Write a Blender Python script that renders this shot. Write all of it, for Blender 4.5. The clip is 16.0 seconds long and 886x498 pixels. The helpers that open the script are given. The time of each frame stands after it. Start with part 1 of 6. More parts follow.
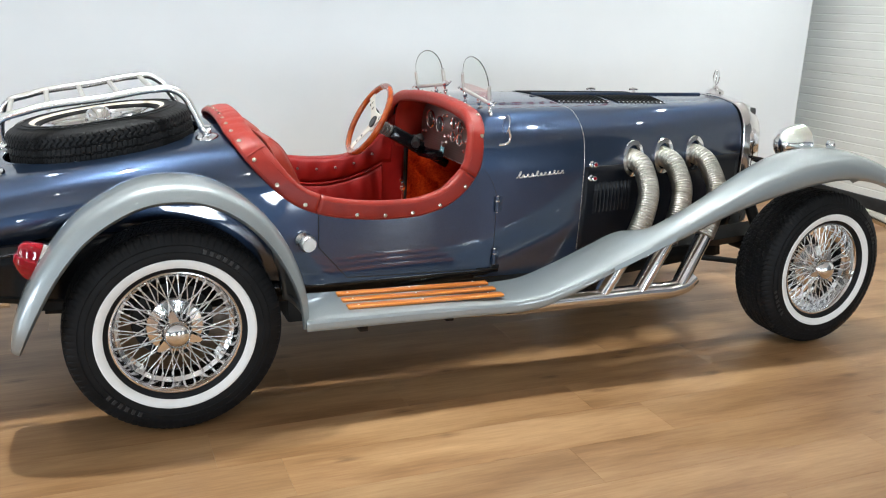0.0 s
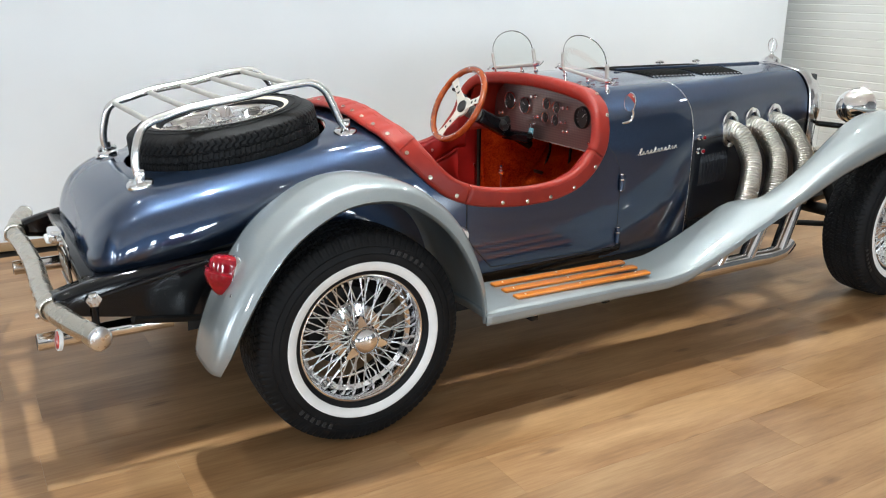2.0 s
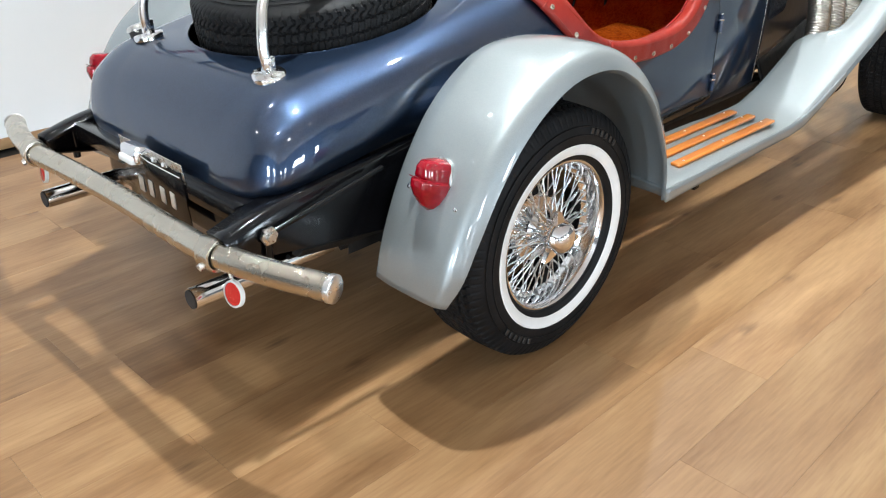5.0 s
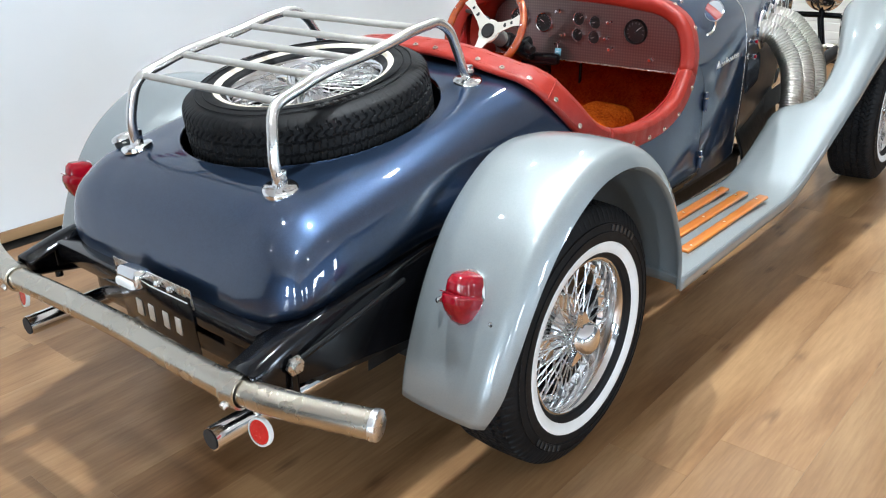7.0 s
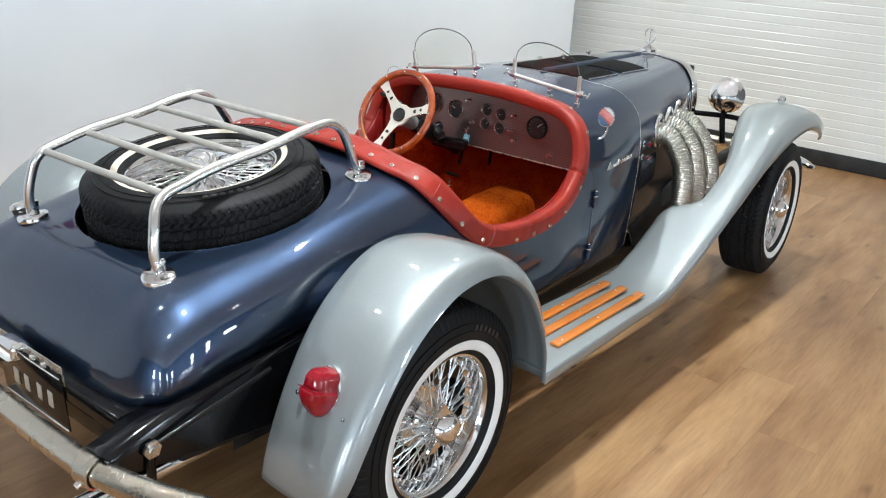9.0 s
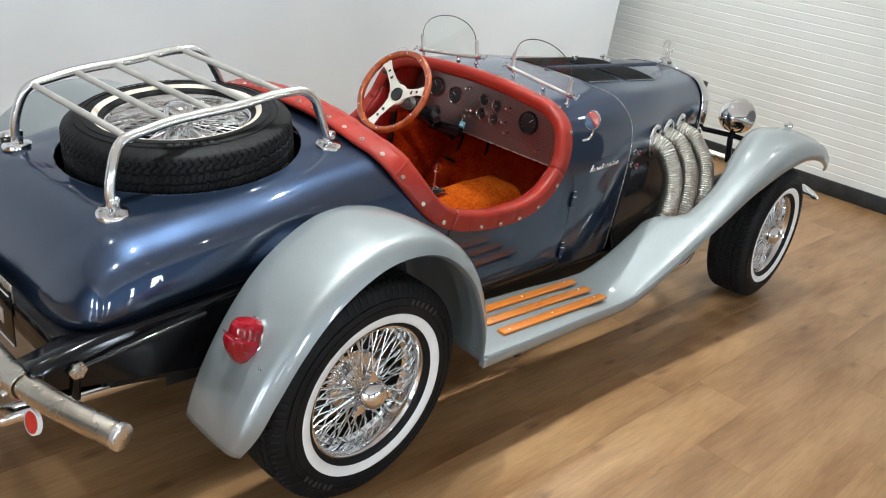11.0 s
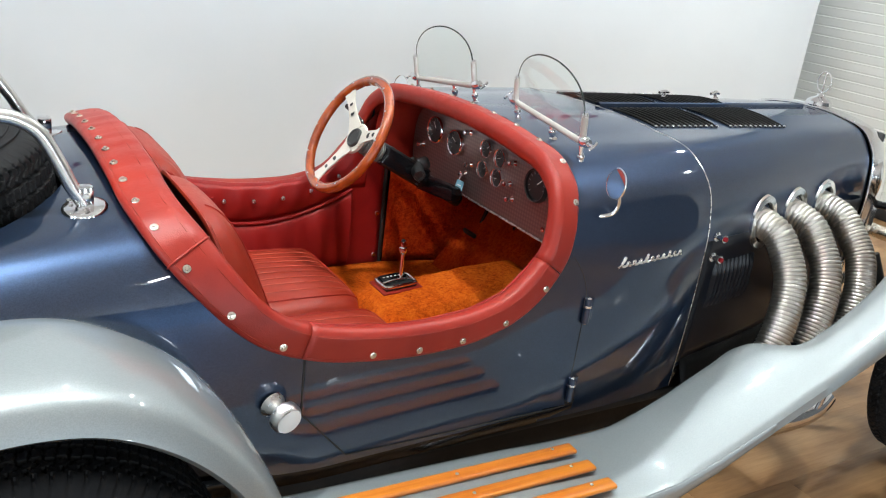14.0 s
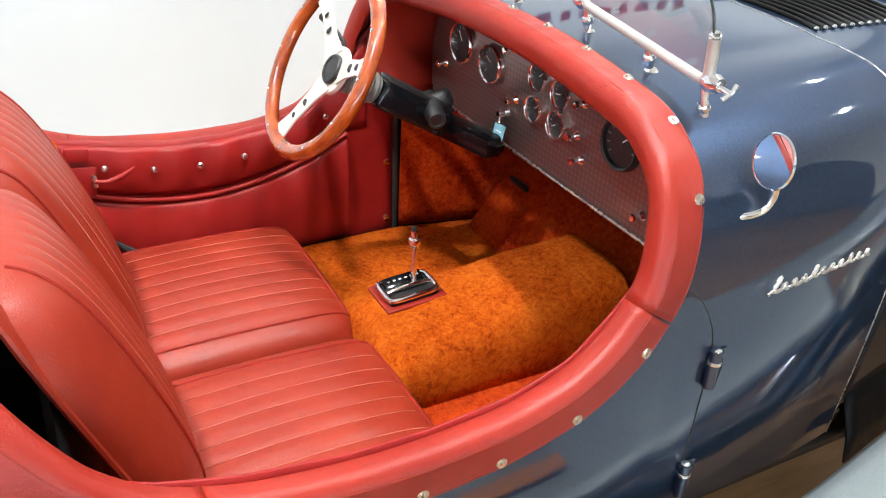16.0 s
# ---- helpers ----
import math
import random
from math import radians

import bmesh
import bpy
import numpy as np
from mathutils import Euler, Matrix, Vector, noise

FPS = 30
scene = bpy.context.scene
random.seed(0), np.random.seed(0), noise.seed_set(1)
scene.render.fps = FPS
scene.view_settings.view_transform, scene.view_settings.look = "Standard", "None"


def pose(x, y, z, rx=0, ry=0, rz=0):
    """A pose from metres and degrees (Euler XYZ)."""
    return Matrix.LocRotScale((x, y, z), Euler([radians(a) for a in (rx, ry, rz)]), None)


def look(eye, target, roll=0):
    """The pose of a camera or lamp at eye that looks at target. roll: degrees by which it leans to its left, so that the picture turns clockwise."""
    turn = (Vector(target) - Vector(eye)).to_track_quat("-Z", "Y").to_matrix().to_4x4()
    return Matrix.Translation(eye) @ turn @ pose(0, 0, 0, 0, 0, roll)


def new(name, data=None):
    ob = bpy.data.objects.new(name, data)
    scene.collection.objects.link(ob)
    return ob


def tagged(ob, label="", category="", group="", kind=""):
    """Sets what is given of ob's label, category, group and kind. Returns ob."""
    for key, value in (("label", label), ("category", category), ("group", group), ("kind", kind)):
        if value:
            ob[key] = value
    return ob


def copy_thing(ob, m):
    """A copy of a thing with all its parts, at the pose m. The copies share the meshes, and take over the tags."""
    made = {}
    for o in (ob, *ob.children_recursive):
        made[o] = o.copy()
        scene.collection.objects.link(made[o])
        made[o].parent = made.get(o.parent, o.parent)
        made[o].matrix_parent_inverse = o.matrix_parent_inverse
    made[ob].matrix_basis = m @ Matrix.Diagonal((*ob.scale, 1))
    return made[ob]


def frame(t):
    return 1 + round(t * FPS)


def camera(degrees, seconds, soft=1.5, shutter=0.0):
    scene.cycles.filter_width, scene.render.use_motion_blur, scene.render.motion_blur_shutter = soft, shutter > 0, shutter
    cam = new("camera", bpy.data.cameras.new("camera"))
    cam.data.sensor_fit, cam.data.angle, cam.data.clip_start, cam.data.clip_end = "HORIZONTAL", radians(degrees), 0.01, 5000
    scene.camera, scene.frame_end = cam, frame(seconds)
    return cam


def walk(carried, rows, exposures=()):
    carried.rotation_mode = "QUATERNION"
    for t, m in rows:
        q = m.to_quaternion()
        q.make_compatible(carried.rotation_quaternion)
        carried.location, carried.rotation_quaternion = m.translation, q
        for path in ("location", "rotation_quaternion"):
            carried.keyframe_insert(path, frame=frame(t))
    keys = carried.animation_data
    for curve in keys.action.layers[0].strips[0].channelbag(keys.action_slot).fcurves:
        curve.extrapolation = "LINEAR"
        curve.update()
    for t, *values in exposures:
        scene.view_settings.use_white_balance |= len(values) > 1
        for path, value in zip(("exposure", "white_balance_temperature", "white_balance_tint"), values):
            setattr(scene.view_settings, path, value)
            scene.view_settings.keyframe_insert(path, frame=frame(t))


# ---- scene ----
cam = camera(54.8, 16.0, soft=1.1)
PATH = [
    (0, (-0.223, -3.472, 1.403), (0.528, -1.7, 0.861), 2.5),
    (0.5, (-0.457, -3.396, 1.392), (0.367, -1.661, 0.836), 1.8),
    (1, (-0.616, -3.237, 1.387), (0.261, -1.528, 0.829), 1.3),
    (1.5, (-0.783, -3.12, 1.388), (0.138, -1.438, 0.819), 1.2),
    (2, (-1.028, -3.004, 1.397), (-0.062, -1.353, 0.812), 0.5),
    (2.5, (-1.182, -2.844, 1.378), (-0.115, -1.261, 0.782), 1.1),
    (3, (-1.325, -2.624, 1.378), (-0.15, -1.136, 0.74), 0.8),
    (3.5, (-1.499, -2.445, 1.378), (-0.212, -1.098, 0.65), -0.0),
    (4, (-1.628, -2.309, 1.361), (-0.319, -1.038, 0.542), -0.1),
    (4.5, (-1.636, -2.125, 1.351), (-0.35, -0.873, 0.467), -0.3),
    (4.7, (-1.632, -2.065, 1.356), (-0.392, -0.794, 0.434), -0.6),
    (6.8, (-1.683, -1.726, 1.415), (-0.295, -0.543, 0.593), -2.2),
    (7, (-1.661, -1.739, 1.436), (-0.276, -0.539, 0.636), -1.8),
    (7.5, (-1.629, -1.764, 1.48), (-0.232, -0.551, 0.72), -1.0),
    (8, (-1.61, -1.803, 1.517), (-0.173, -0.628, 0.771), -0.3),
    (8.5, (-1.61, -1.848, 1.567), (-0.136, -0.716, 0.827), 1.5),
    (8.7, (-1.607, -1.879, 1.601), (-0.12, -0.757, 0.873), 2.5),
    (10.8, (-1.548, -2.204, 1.686), (-0.131, -1.009, 0.936), 9.5),
    (11, (-1.503, -2.199, 1.669), (-0.086, -1.005, 0.915), 9.9),
    (11.5, (-1.32, -2.142, 1.649), (0.104, -0.958, 0.893), 10.2),
    (12, (-1.059, -2.13, 1.604), (0.365, -0.937, 0.864), 10.0),
    (12.5, (-0.784, -2.15, 1.58), (0.55, -0.855, 0.844), 9.9),
    (13, (-0.524, -2.06, 1.556), (0.742, -0.689, 0.838), 8.6),
    (13.5, (-0.272, -1.973, 1.514), (0.936, -0.526, 0.845), 8.0),
    (14, (-0.075, -1.866, 1.479), (0.954, -0.301, 0.779), 7.4),
    (14.5, (0.079, -1.637, 1.444), (1.089, -0.066, 0.729), 6.2),
    (15, (0.215, -1.436, 1.414), (1.227, 0.124, 0.677), 4.7),
    (15.5, (0.362, -1.292, 1.404), (1.341, 0.227, 0.545), 5.4),
    (16, (0.436, -1.144, 1.4), (1.293, 0.362, 0.402), 3.6),
]
walk(cam, [(t, look(eye, target, roll)) for t, eye, target, roll in PATH],
     [(0, -0.66, 6500, 10), (3, -0.69, 6500, 10), (4, -0.58, 6500, 10), (4.6, -0.42, 6450, 10), (6.9, -0.51, 6150, 10), (7.5, -0.64, 6050, 10), (8, -0.68, 6150, 10), (11, -0.84, 6500, 10), (12.5, -0.81, 6500, 10), (14, -0.62, 6500, 10), (14.6, -0.57, 6500, 10), (15.0, -0.38, 6500, 10), (15.5, -0.09, 6500, 10), (16, -0.04, 6500, 10)])

# ---- light ----
world = bpy.data.worlds.new("world")
scene.world = world
world.use_nodes = True
wn = world.node_tree.nodes
sky = wn.new("ShaderNodeTexSky")
sky.sky_type, sky.sun_disc, sky.sun_elevation, sky.sun_rotation = "NISHITA", False, radians(40), radians(200)
wn["Background"].inputs["Strength"].default_value = 0.1
world.node_tree.links.new(sky.outputs[0], wn["Background"].inputs[0])


def area(name, m, power, sx, sy, color=(1, 1, 1), spread=180):
    d = bpy.data.lights.new(name, "AREA")
    d.shape, d.size, d.size_y, d.energy, d.color, d.spread = "RECTANGLE", sx, sy, power, color, radians(spread)
    ob = new(name, d)
    ob.matrix_world = m
    return ob


# A few follow shadows and reflections; most are added to fill wall and sides.
LAMPS = [(-0.24, -0.40, 1.12), (0.95, -0.45, 0.62), (2.65, -0.5, 0.45), (-1.37, -0.79, 0.24), (4.3, -0.5, 0.3),
         (-2.6, 0.95, 0.08), (-0.85, 0.95, 0.14), (0.9, 0.95, 0.25), (2.45, 0.68, 0.6), (4.3, 0.95, 0.68),
         (-0.85, -3.2, 0.12), (0.9, -3.2, 0.16), (2.65, -3.2, 0.14), (4.3, -3.2, 0.4)]
for lx, ly, k in LAMPS:
    area("downlight_and_fill", pose(lx, ly, 2.985), 46 * k, 0.07, 0.07, (0.925, 0.985, 0.99), 125)
WINDOWS = (-5.1, -1.9, 1.3, 4.5)
WEST_WINDOWS = (-2.2, -4.6)
for wx in WINDOWS:
    area("window_daylight", pose(wx, -9.03, 0.95, 90, 0, 0), 155, 0.55, 1.2, (0.76, 0.89, 1.0))
for wy in WEST_WINDOWS:
    area("window_daylight", pose(-6.97, wy, 0.95, 90, 0, -90), 190, 0.55, 1.2, (0.76, 0.89, 1.0))


# ---- materials ----
def material(name):
    m = bpy.data.materials.new(name)
    m.use_nodes = True
    n, l = m.node_tree.nodes, m.node_tree.links
    return m, n, l, n["Principled BSDF"]


def set_in(b, **kw):
    for k, v in kw.items():
        key = {"base": "Base Color", "rough": "Roughness", "metal": "Metallic", "coat": "Coat Weight", "coat_rough": "Coat Roughness",
               "trans": "Transmission Weight", "ior": "IOR", "sheen": "Sheen Weight", "spec": "Specular IOR Level", "sub": "Subsurface Weight"}[k]
        b.inputs[key].default_value = (*v, 1) if isinstance(v, tuple) else v


def coords(n, l, scale=(1, 1, 1), kind="Object"):
    tc, mp = n.new("ShaderNodeTexCoord"), n.new("ShaderNodeMapping")
    mp.inputs["Scale"].default_value = scale
    l.new(tc.outputs[kind], mp.inputs[0])
    return mp.outputs[0]


def noise_of(n, l, vec, scale, detail=4, rough=0.55):
    t = n.new("ShaderNodeTexNoise")
    t.inputs["Scale"].default_value, t.inputs["Detail"].default_value, t.inputs["Roughness"].default_value = scale, detail, rough
    l.new(vec, t.inputs["Vector"])
    return t.outputs["Fac"]


def ramp(n, l, fac, stops):
    r = n.new("ShaderNodeValToRGB")
    e = r.color_ramp.elements
    for i, (p, c) in enumerate(stops):
        el = e[i] if i < 2 else e.new(p)
        el.position, el.color = p, (*c, 1)
    l.new(fac, r.inputs[0])
    return r.outputs[0]


def bump(n, l, b, height, strength=0.3, dist=0.002):
    u = n.new("ShaderNodeBump")
    u.inputs["Strength"].default_value, u.inputs["Distance"].default_value = strength, dist
    l.new(height, u.inputs["Height"])
    l.new(u.outputs[0], b.inputs["Normal"])


def varied(name, lo, hi, scale, rough, metal=0.0, stretch=(1, 1, 1), bump_scale=0, bump_k=0.2, rough_var=0.1, dist=0.002, **kw):
    """A plain surface with blotches at one scale, fine relief at another and a little uneven gloss."""
    m, n, l, b = material(name)
    v = coords(n, l, stretch)
    f = noise_of(n, l, v, scale)
    l.new(ramp(n, l, f, [(0.3, lo), (0.7, hi)]), b.inputs["Base Color"])
    g = noise_of(n, l, v, scale * 3.7, 6)
    mr = n.new("ShaderNodeMapRange")
    mr.inputs["To Min"].default_value, mr.inputs["To Max"].default_value = max(rough - rough_var, 0.02), rough + rough_var
    l.new(g, mr.inputs[0])
    l.new(mr.outputs[0], b.inputs["Roughness"])
    set_in(b, metal=metal, **kw)
    if bump_scale:
        bump(n, l, b, noise_of(n, l, v, bump_scale, 3), bump_k, dist)
    return m


def paint(name, lo, hi, metal, rough, edge, flake=900, coat_ior=1.5):
    """Metallic car paint: flakes under a clear coat, darker when seen along the surface, with faint polishing haze."""
    m, n, l, b = material(name)
    v = coords(n, l)
    fl = n.new("ShaderNodeTexVoronoi")
    fl.inputs["Scale"].default_value = flake
    l.new(v, fl.inputs["Vector"])
    sep = n.new("ShaderNodeSeparateColor")
    l.new(fl.outputs["Color"], sep.inputs[0])
    l.new(ramp(n, l, sep.outputs[0], [(0.1, lo), (0.9, hi)]), b.inputs["Base Color"])
    f = noise_of(n, l, v, 6, 5)
    mr = n.new("ShaderNodeMapRange")
    mr.inputs["To Min"].default_value, mr.inputs["To Max"].default_value = 0.03, 0.05
    l.new(f, mr.inputs[0])
    l.new(mr.outputs[0], b.inputs["Coat Roughness"])
    set_in(b, metal=metal, rough=rough, coat=1.0, spec=0.25)
    b.inputs["Coat IOR"].default_value = coat_ior
    b.inputs["Specular Tint"].default_value = (*edge, 1)
    return m


def leather(name, lo, hi):
    m, n, l, b = material(name)
    v = coords(n, l)
    f = noise_of(n, l, v, 9, 5)
    l.new(ramp(n, l, f, [(0.3, lo), (0.72, hi)]), b.inputs["Base Color"])
    w = noise_of(n, l, v, 22, 3)
    vo = n.new("ShaderNodeTexVoronoi")
    vo.inputs["Scale"].default_value = 420
    l.new(v, vo.inputs["Vector"])
    mx = n.new("ShaderNodeMix")
    mx.inputs["Factor"].default_value = 0.12
    l.new(w, mx.inputs[2])
    l.new(vo.outputs["Distance"], mx.inputs[3])
    bump(n, l, b, mx.outputs[0], 0.35, 0.006)
    set_in(b, rough=0.40, spec=0.36)
    return m


BLUE = paint("blue_metallic_paint", (0.024, 0.040, 0.075), (0.037, 0.061, 0.113), 0.92, 0.40, (0.36, 0.44, 0.58), coat_ior=1.7)
SILVER = paint("silver_blue_paint", (0.278, 0.306, 0.311), (0.322, 0.352, 0.357), 0.55, 0.43, (0.62, 0.65, 0.66))
CHROME = varied("chrome", (0.82, 0.82, 0.83), (0.9, 0.9, 0.9), 14, 0.10, 1.0, rough_var=0.03)
SPOKE = varied("bright_spoke_steel", (0.80, 0.80, 0.80), (0.88, 0.88, 0.88), 14, 0.28, 1.0, rough_var=0.04)
POLISHED = varied("polished_aluminium_tube", (0.68, 0.67, 0.65), (0.8, 0.79, 0.77), 18, 0.25, 1.0, rough_var=0.05)
NICKEL = varied("champagne_nickel", (0.57, 0.52, 0.435), (0.62, 0.57, 0.485), 5, 0.27, 1.0, rough_var=0.04)
STEEL = varied("brushed_flex_steel", (0.55, 0.53, 0.5), (0.72, 0.70, 0.67), 25, 0.28, 1.0)
RACKMAT = varied("dull_rack_metal", (0.50, 0.48, 0.44), (0.6, 0.58, 0.54), 20, 0.42, 0.75)
BLACK = varied("black_enamel", (0.003, 0.003, 0.004), (0.006, 0.006, 0.007), 3, 0.14, 0.0, rough_var=0.03, spec=0.35)
GLOSSBLACK = varied("gloss_black_paint", (0.004, 0.005, 0.008), (0.006, 0.007, 0.011), 4, 0.3, 0.0, rough_var=0.03, spec=0.22)
DARK = varied("dark_underside", (0.006, 0.006, 0.006), (0.014, 0.013, 0.012), 9, 0.55, 0.0, (1, 1, 1), 60, 0.08, spec=0.25)
RUBBER = varied("black_rubber", (0.004, 0.004, 0.004), (0.009, 0.009, 0.010), 12, 0.55, 0.0, (1, 1, 1), 240, 0.2, 0.1, spec=0.18)
WHITEWALL = varied("whitewall_rubber", (0.74, 0.73, 0.70), (0.82, 0.81, 0.79), 18, 0.5)
CREAMWALL = varied("aged_whitewall_rubber", (0.60, 0.52, 0.42), (0.72, 0.64, 0.53), 18, 0.55)
RED = leather("red_leather", (0.235, 0.014, 0.008), (0.31, 0.023, 0.012))
DOORRED = leather("crimson_leather", (0.24, 0.008, 0.008), (0.33, 0.015, 0.012))
REDSEAT = leather("worn_red_leather", (0.23, 0.018, 0.008), (0.30, 0.029, 0.011))
LENS = varied("red_lens", (0.20, 0.001, 0.006), (0.30, 0.003, 0.012), 40, 0.07, 0.0, rough_var=0.03, ior=1.5, coat=0.3)
REFLECT = varied("red_reflector", (0.55, 0.01, 0.01), (0.65, 0.02, 0.02), 60, 0.25, 0.0, coat=0.6)
SLEEVE = varied("grey_ribbed_plastic", (0.10, 0.095, 0.085), (0.15, 0.14, 0.125), 40, 0.5)
CREAM = varied("pale_spoke_alloy", (0.66, 0.62, 0.54), (0.74, 0.70, 0.62), 30, 0.42, 0.25)
PLASTIC = varied("black_plastic", (0.012, 0.012, 0.012), (0.02, 0.02, 0.02), 20, 0.4)
GOLDFRAME = varied("grille_mesh", (0.02, 0.02, 0.02), (0.05, 0.05, 0.05), 30, 0.5, 0.5)
WHITE = varied("white_plastic", (0.75, 0.75, 0.73), (0.82, 0.82, 0.8), 20, 0.45)
SIGNRED = varied("red_letter_acrylic", (0.26, 0.004, 0.012), (0.34, 0.008, 0.018), 8, 0.35)
TAGBLUE = varied("blue_key_tag", (0.10, 0.36, 0.48), (0.28, 0.52, 0.62), 40, 0.4)


def make_carpet(name, deep, mid, tip):
    """Long pile: shade between the clumps painted as darker colour, tips lighter, leaning this way and that."""
    m, n, l, b = material(name)
    v = coords(n, l)
    warp = n.new("ShaderNodeTexNoise")
    warp.inputs["Scale"].default_value = 38
    l.new(v, warp.inputs["Vector"])
    push = n.new("ShaderNodeVectorMath")
    push.operation = "MULTIPLY_ADD"
    l.new(warp.outputs["Color"], push.inputs[0])
    push.inputs[1].default_value = (0.03, 0.03, 0.03)
    l.new(v, push.inputs[2])
    clump = n.new("ShaderNodeMix")
    clump.inputs["Factor"].default_value = 0.45
    l.new(noise_of(n, l, push.outputs[0], 95, 4, 0.65), clump.inputs[2])
    l.new(noise_of(n, l, push.outputs[0], 260, 4, 0.8), clump.inputs[3])
    tone = n.new("ShaderNodeMix")
    tone.inputs["Factor"].default_value = 0.3
    l.new(clump.outputs[0], tone.inputs[2])
    l.new(noise_of(n, l, v, 11, 3, 0.6), tone.inputs[3])
    l.new(ramp(n, l, tone.outputs[0], [(0.38, deep), (0.47, mid), (0.58, tip)]), b.inputs["Base Color"])
    bump(n, l, b, clump.outputs[0], 1.0, 0.016)
    set_in(b, rough=0.95, spec=0.05)
    return m


def make_wood(name, lo, hi, stretch, scale, rough, coat):
    m, n, l, b = material(name)
    v = coords(n, l, stretch)
    f = noise_of(n, l, v, scale, 7, 0.62)
    l.new(ramp(n, l, f, [(0.3, lo), (0.7, hi)]), b.inputs["Base Color"])
    bump(n, l, b, f, 0.1, 0.001)
    set_in(b, rough=rough, coat=coat, coat_rough=0.08)
    return m


def make_floor():
    m, n, l, b = material("oak_plank")
    info, tc = n.new("ShaderNodeObjectInfo"), n.new("ShaderNodeTexCoord")
    geo = n.new("ShaderNodeNewGeometry")
    add = n.new("ShaderNodeVectorMath")
    add.operation = "ADD"
    mul = n.new("ShaderNodeVectorMath")
    mul.operation = "SCALE"
    comb = n.new("ShaderNodeCombineXYZ")
    for k in range(3):
        l.new(info.outputs["Random"], comb.inputs[k])
    l.new(comb.outputs[0], mul.inputs[0])
    mul.inputs["Scale"].default_value = 37.0
    l.new(geo.outputs["Position"], add.inputs[0])
    l.new(mul.outputs[0], add.inputs[1])
    mp = n.new("ShaderNodeMapping")
    mp.inputs["Scale"].default_value = (1.2, 6.0, 1.0)
    l.new(add.outputs[0], mp.inputs[0])
    big = noise_of(n, l, mp.outputs[0], 1.1, 5, 0.6)
    mp2 = n.new("ShaderNodeMapping")
    mp2.inputs["Scale"].default_value = (3.6, 48.0, 1.0)
    l.new(add.outputs[0], mp2.inputs[0])
    fine = noise_of(n, l, mp2.outputs[0], 2.0, 6, 0.65)
    # knots: sparse stretched cells
    mp3 = n.new("ShaderNodeMapping")
    mp3.inputs["Scale"].default_value = (2.1, 4.6, 1.0)
    l.new(add.outputs[0], mp3.inputs[0])
    vo = n.new("ShaderNodeTexVoronoi")
    vo.inputs["Scale"].default_value = 1.0
    vo.voronoi_dimensions = "2D"
    l.new(mp3.outputs[0], vo.inputs["Vector"])
    wob = n.new("ShaderNodeMath")
    wob.operation = "MULTIPLY_ADD"
    wob.inputs[1].default_value, wob.inputs[2].default_value = 0.16, -0.06
    l.new(fine, wob.inputs[0])
    kd = n.new("ShaderNodeMath")
    kd.operation = "ADD"
    l.new(vo.outputs["Distance"], kd.inputs[0])
    l.new(wob.outputs[0], kd.inputs[1])
    knot = ramp(n, l, kd.outputs[0], [(0.03, (1, 1, 1)), (0.13, (0, 0, 0))])
    base = ramp(n, l, big, [(0.28, (0.215, 0.105, 0.040)), (0.48, (0.345, 0.190, 0.085)), (0.72, (0.455, 0.275, 0.133))])
    m1 = n.new("ShaderNodeMix")
    m1.data_type, m1.blend_type = "RGBA", "MULTIPLY"
    m1.inputs["Factor"].default_value = 0.45
    l.new(base, m1.inputs[6])
    l.new(ramp(n, l, fine, [(0.28, (0.55, 0.47, 0.40)), (0.6, (1, 1, 1))]), m1.inputs[7])
    m2 = n.new("ShaderNodeMix")
    m2.data_type, m2.blend_type = "RGBA", "MIX"
    sc = n.new("ShaderNodeMath")
    sc.operation = "MULTIPLY"
    sc.inputs[1].default_value = 0.62
    cell = n.new("ShaderNodeSeparateColor")
    l.new(vo.outputs["Color"], cell.inputs[0])
    some = n.new("ShaderNodeMath")
    some.operation = "GREATER_THAN"
    some.inputs[1].default_value = 0.70
    l.new(cell.outputs[0], some.inputs[0])
    pick = n.new("ShaderNodeMath")
    pick.operation = "MULTIPLY"
    l.new(knot, pick.inputs[0])
    l.new(some.outputs[0], pick.inputs[1])
    l.new(pick.outputs[0], sc.inputs[0])
    l.new(sc.outputs[0], m2.inputs[0])
    l.new(m1.outputs[2], m2.inputs[6])
    m2.inputs[7].default_value = (0.11, 0.05, 0.02, 1)
    tone = n.new("ShaderNodeHueSaturation")
    mr = n.new("ShaderNodeMapRange")
    mr.inputs["To Min"].default_value, mr.inputs["To Max"].default_value = 0.88, 1.1
    l.new(info.outputs["Random"], mr.inputs[0])
    l.new(mr.outputs[0], tone.inputs["Value"])
    l.new(m2.outputs[2], tone.inputs["Color"])
    l.new(tone.outputs[0], b.inputs["Base Color"])
    bump(n, l, b, fine, 0.12, 0.001)
    set_in(b, rough=0.36, spec=0.4)
    return m


def make_enginturn():
    m, n, l, b = material("reddened_engine_turned_aluminium")
    v = coords(n, l)
    vo = n.new("ShaderNodeTexVoronoi")
    vo.inputs["Scale"].default_value, vo.inputs["Randomness"].default_value = 90, 0.0
    l.new(v, vo.inputs["Vector"])
    # The red leather mirrored in the panel is put into the base colour.
    l.new(ramp(n, l, vo.outputs["Distance"], [(0.1, (0.30, 0.23, 0.215)), (0.6, (0.22, 0.165, 0.155))]), b.inputs["Base Color"])
    set_in(b, metal=0.85, rough=0.34)
    bump(n, l, b, vo.outputs["Distance"], 0.15, 0.002)
    return m


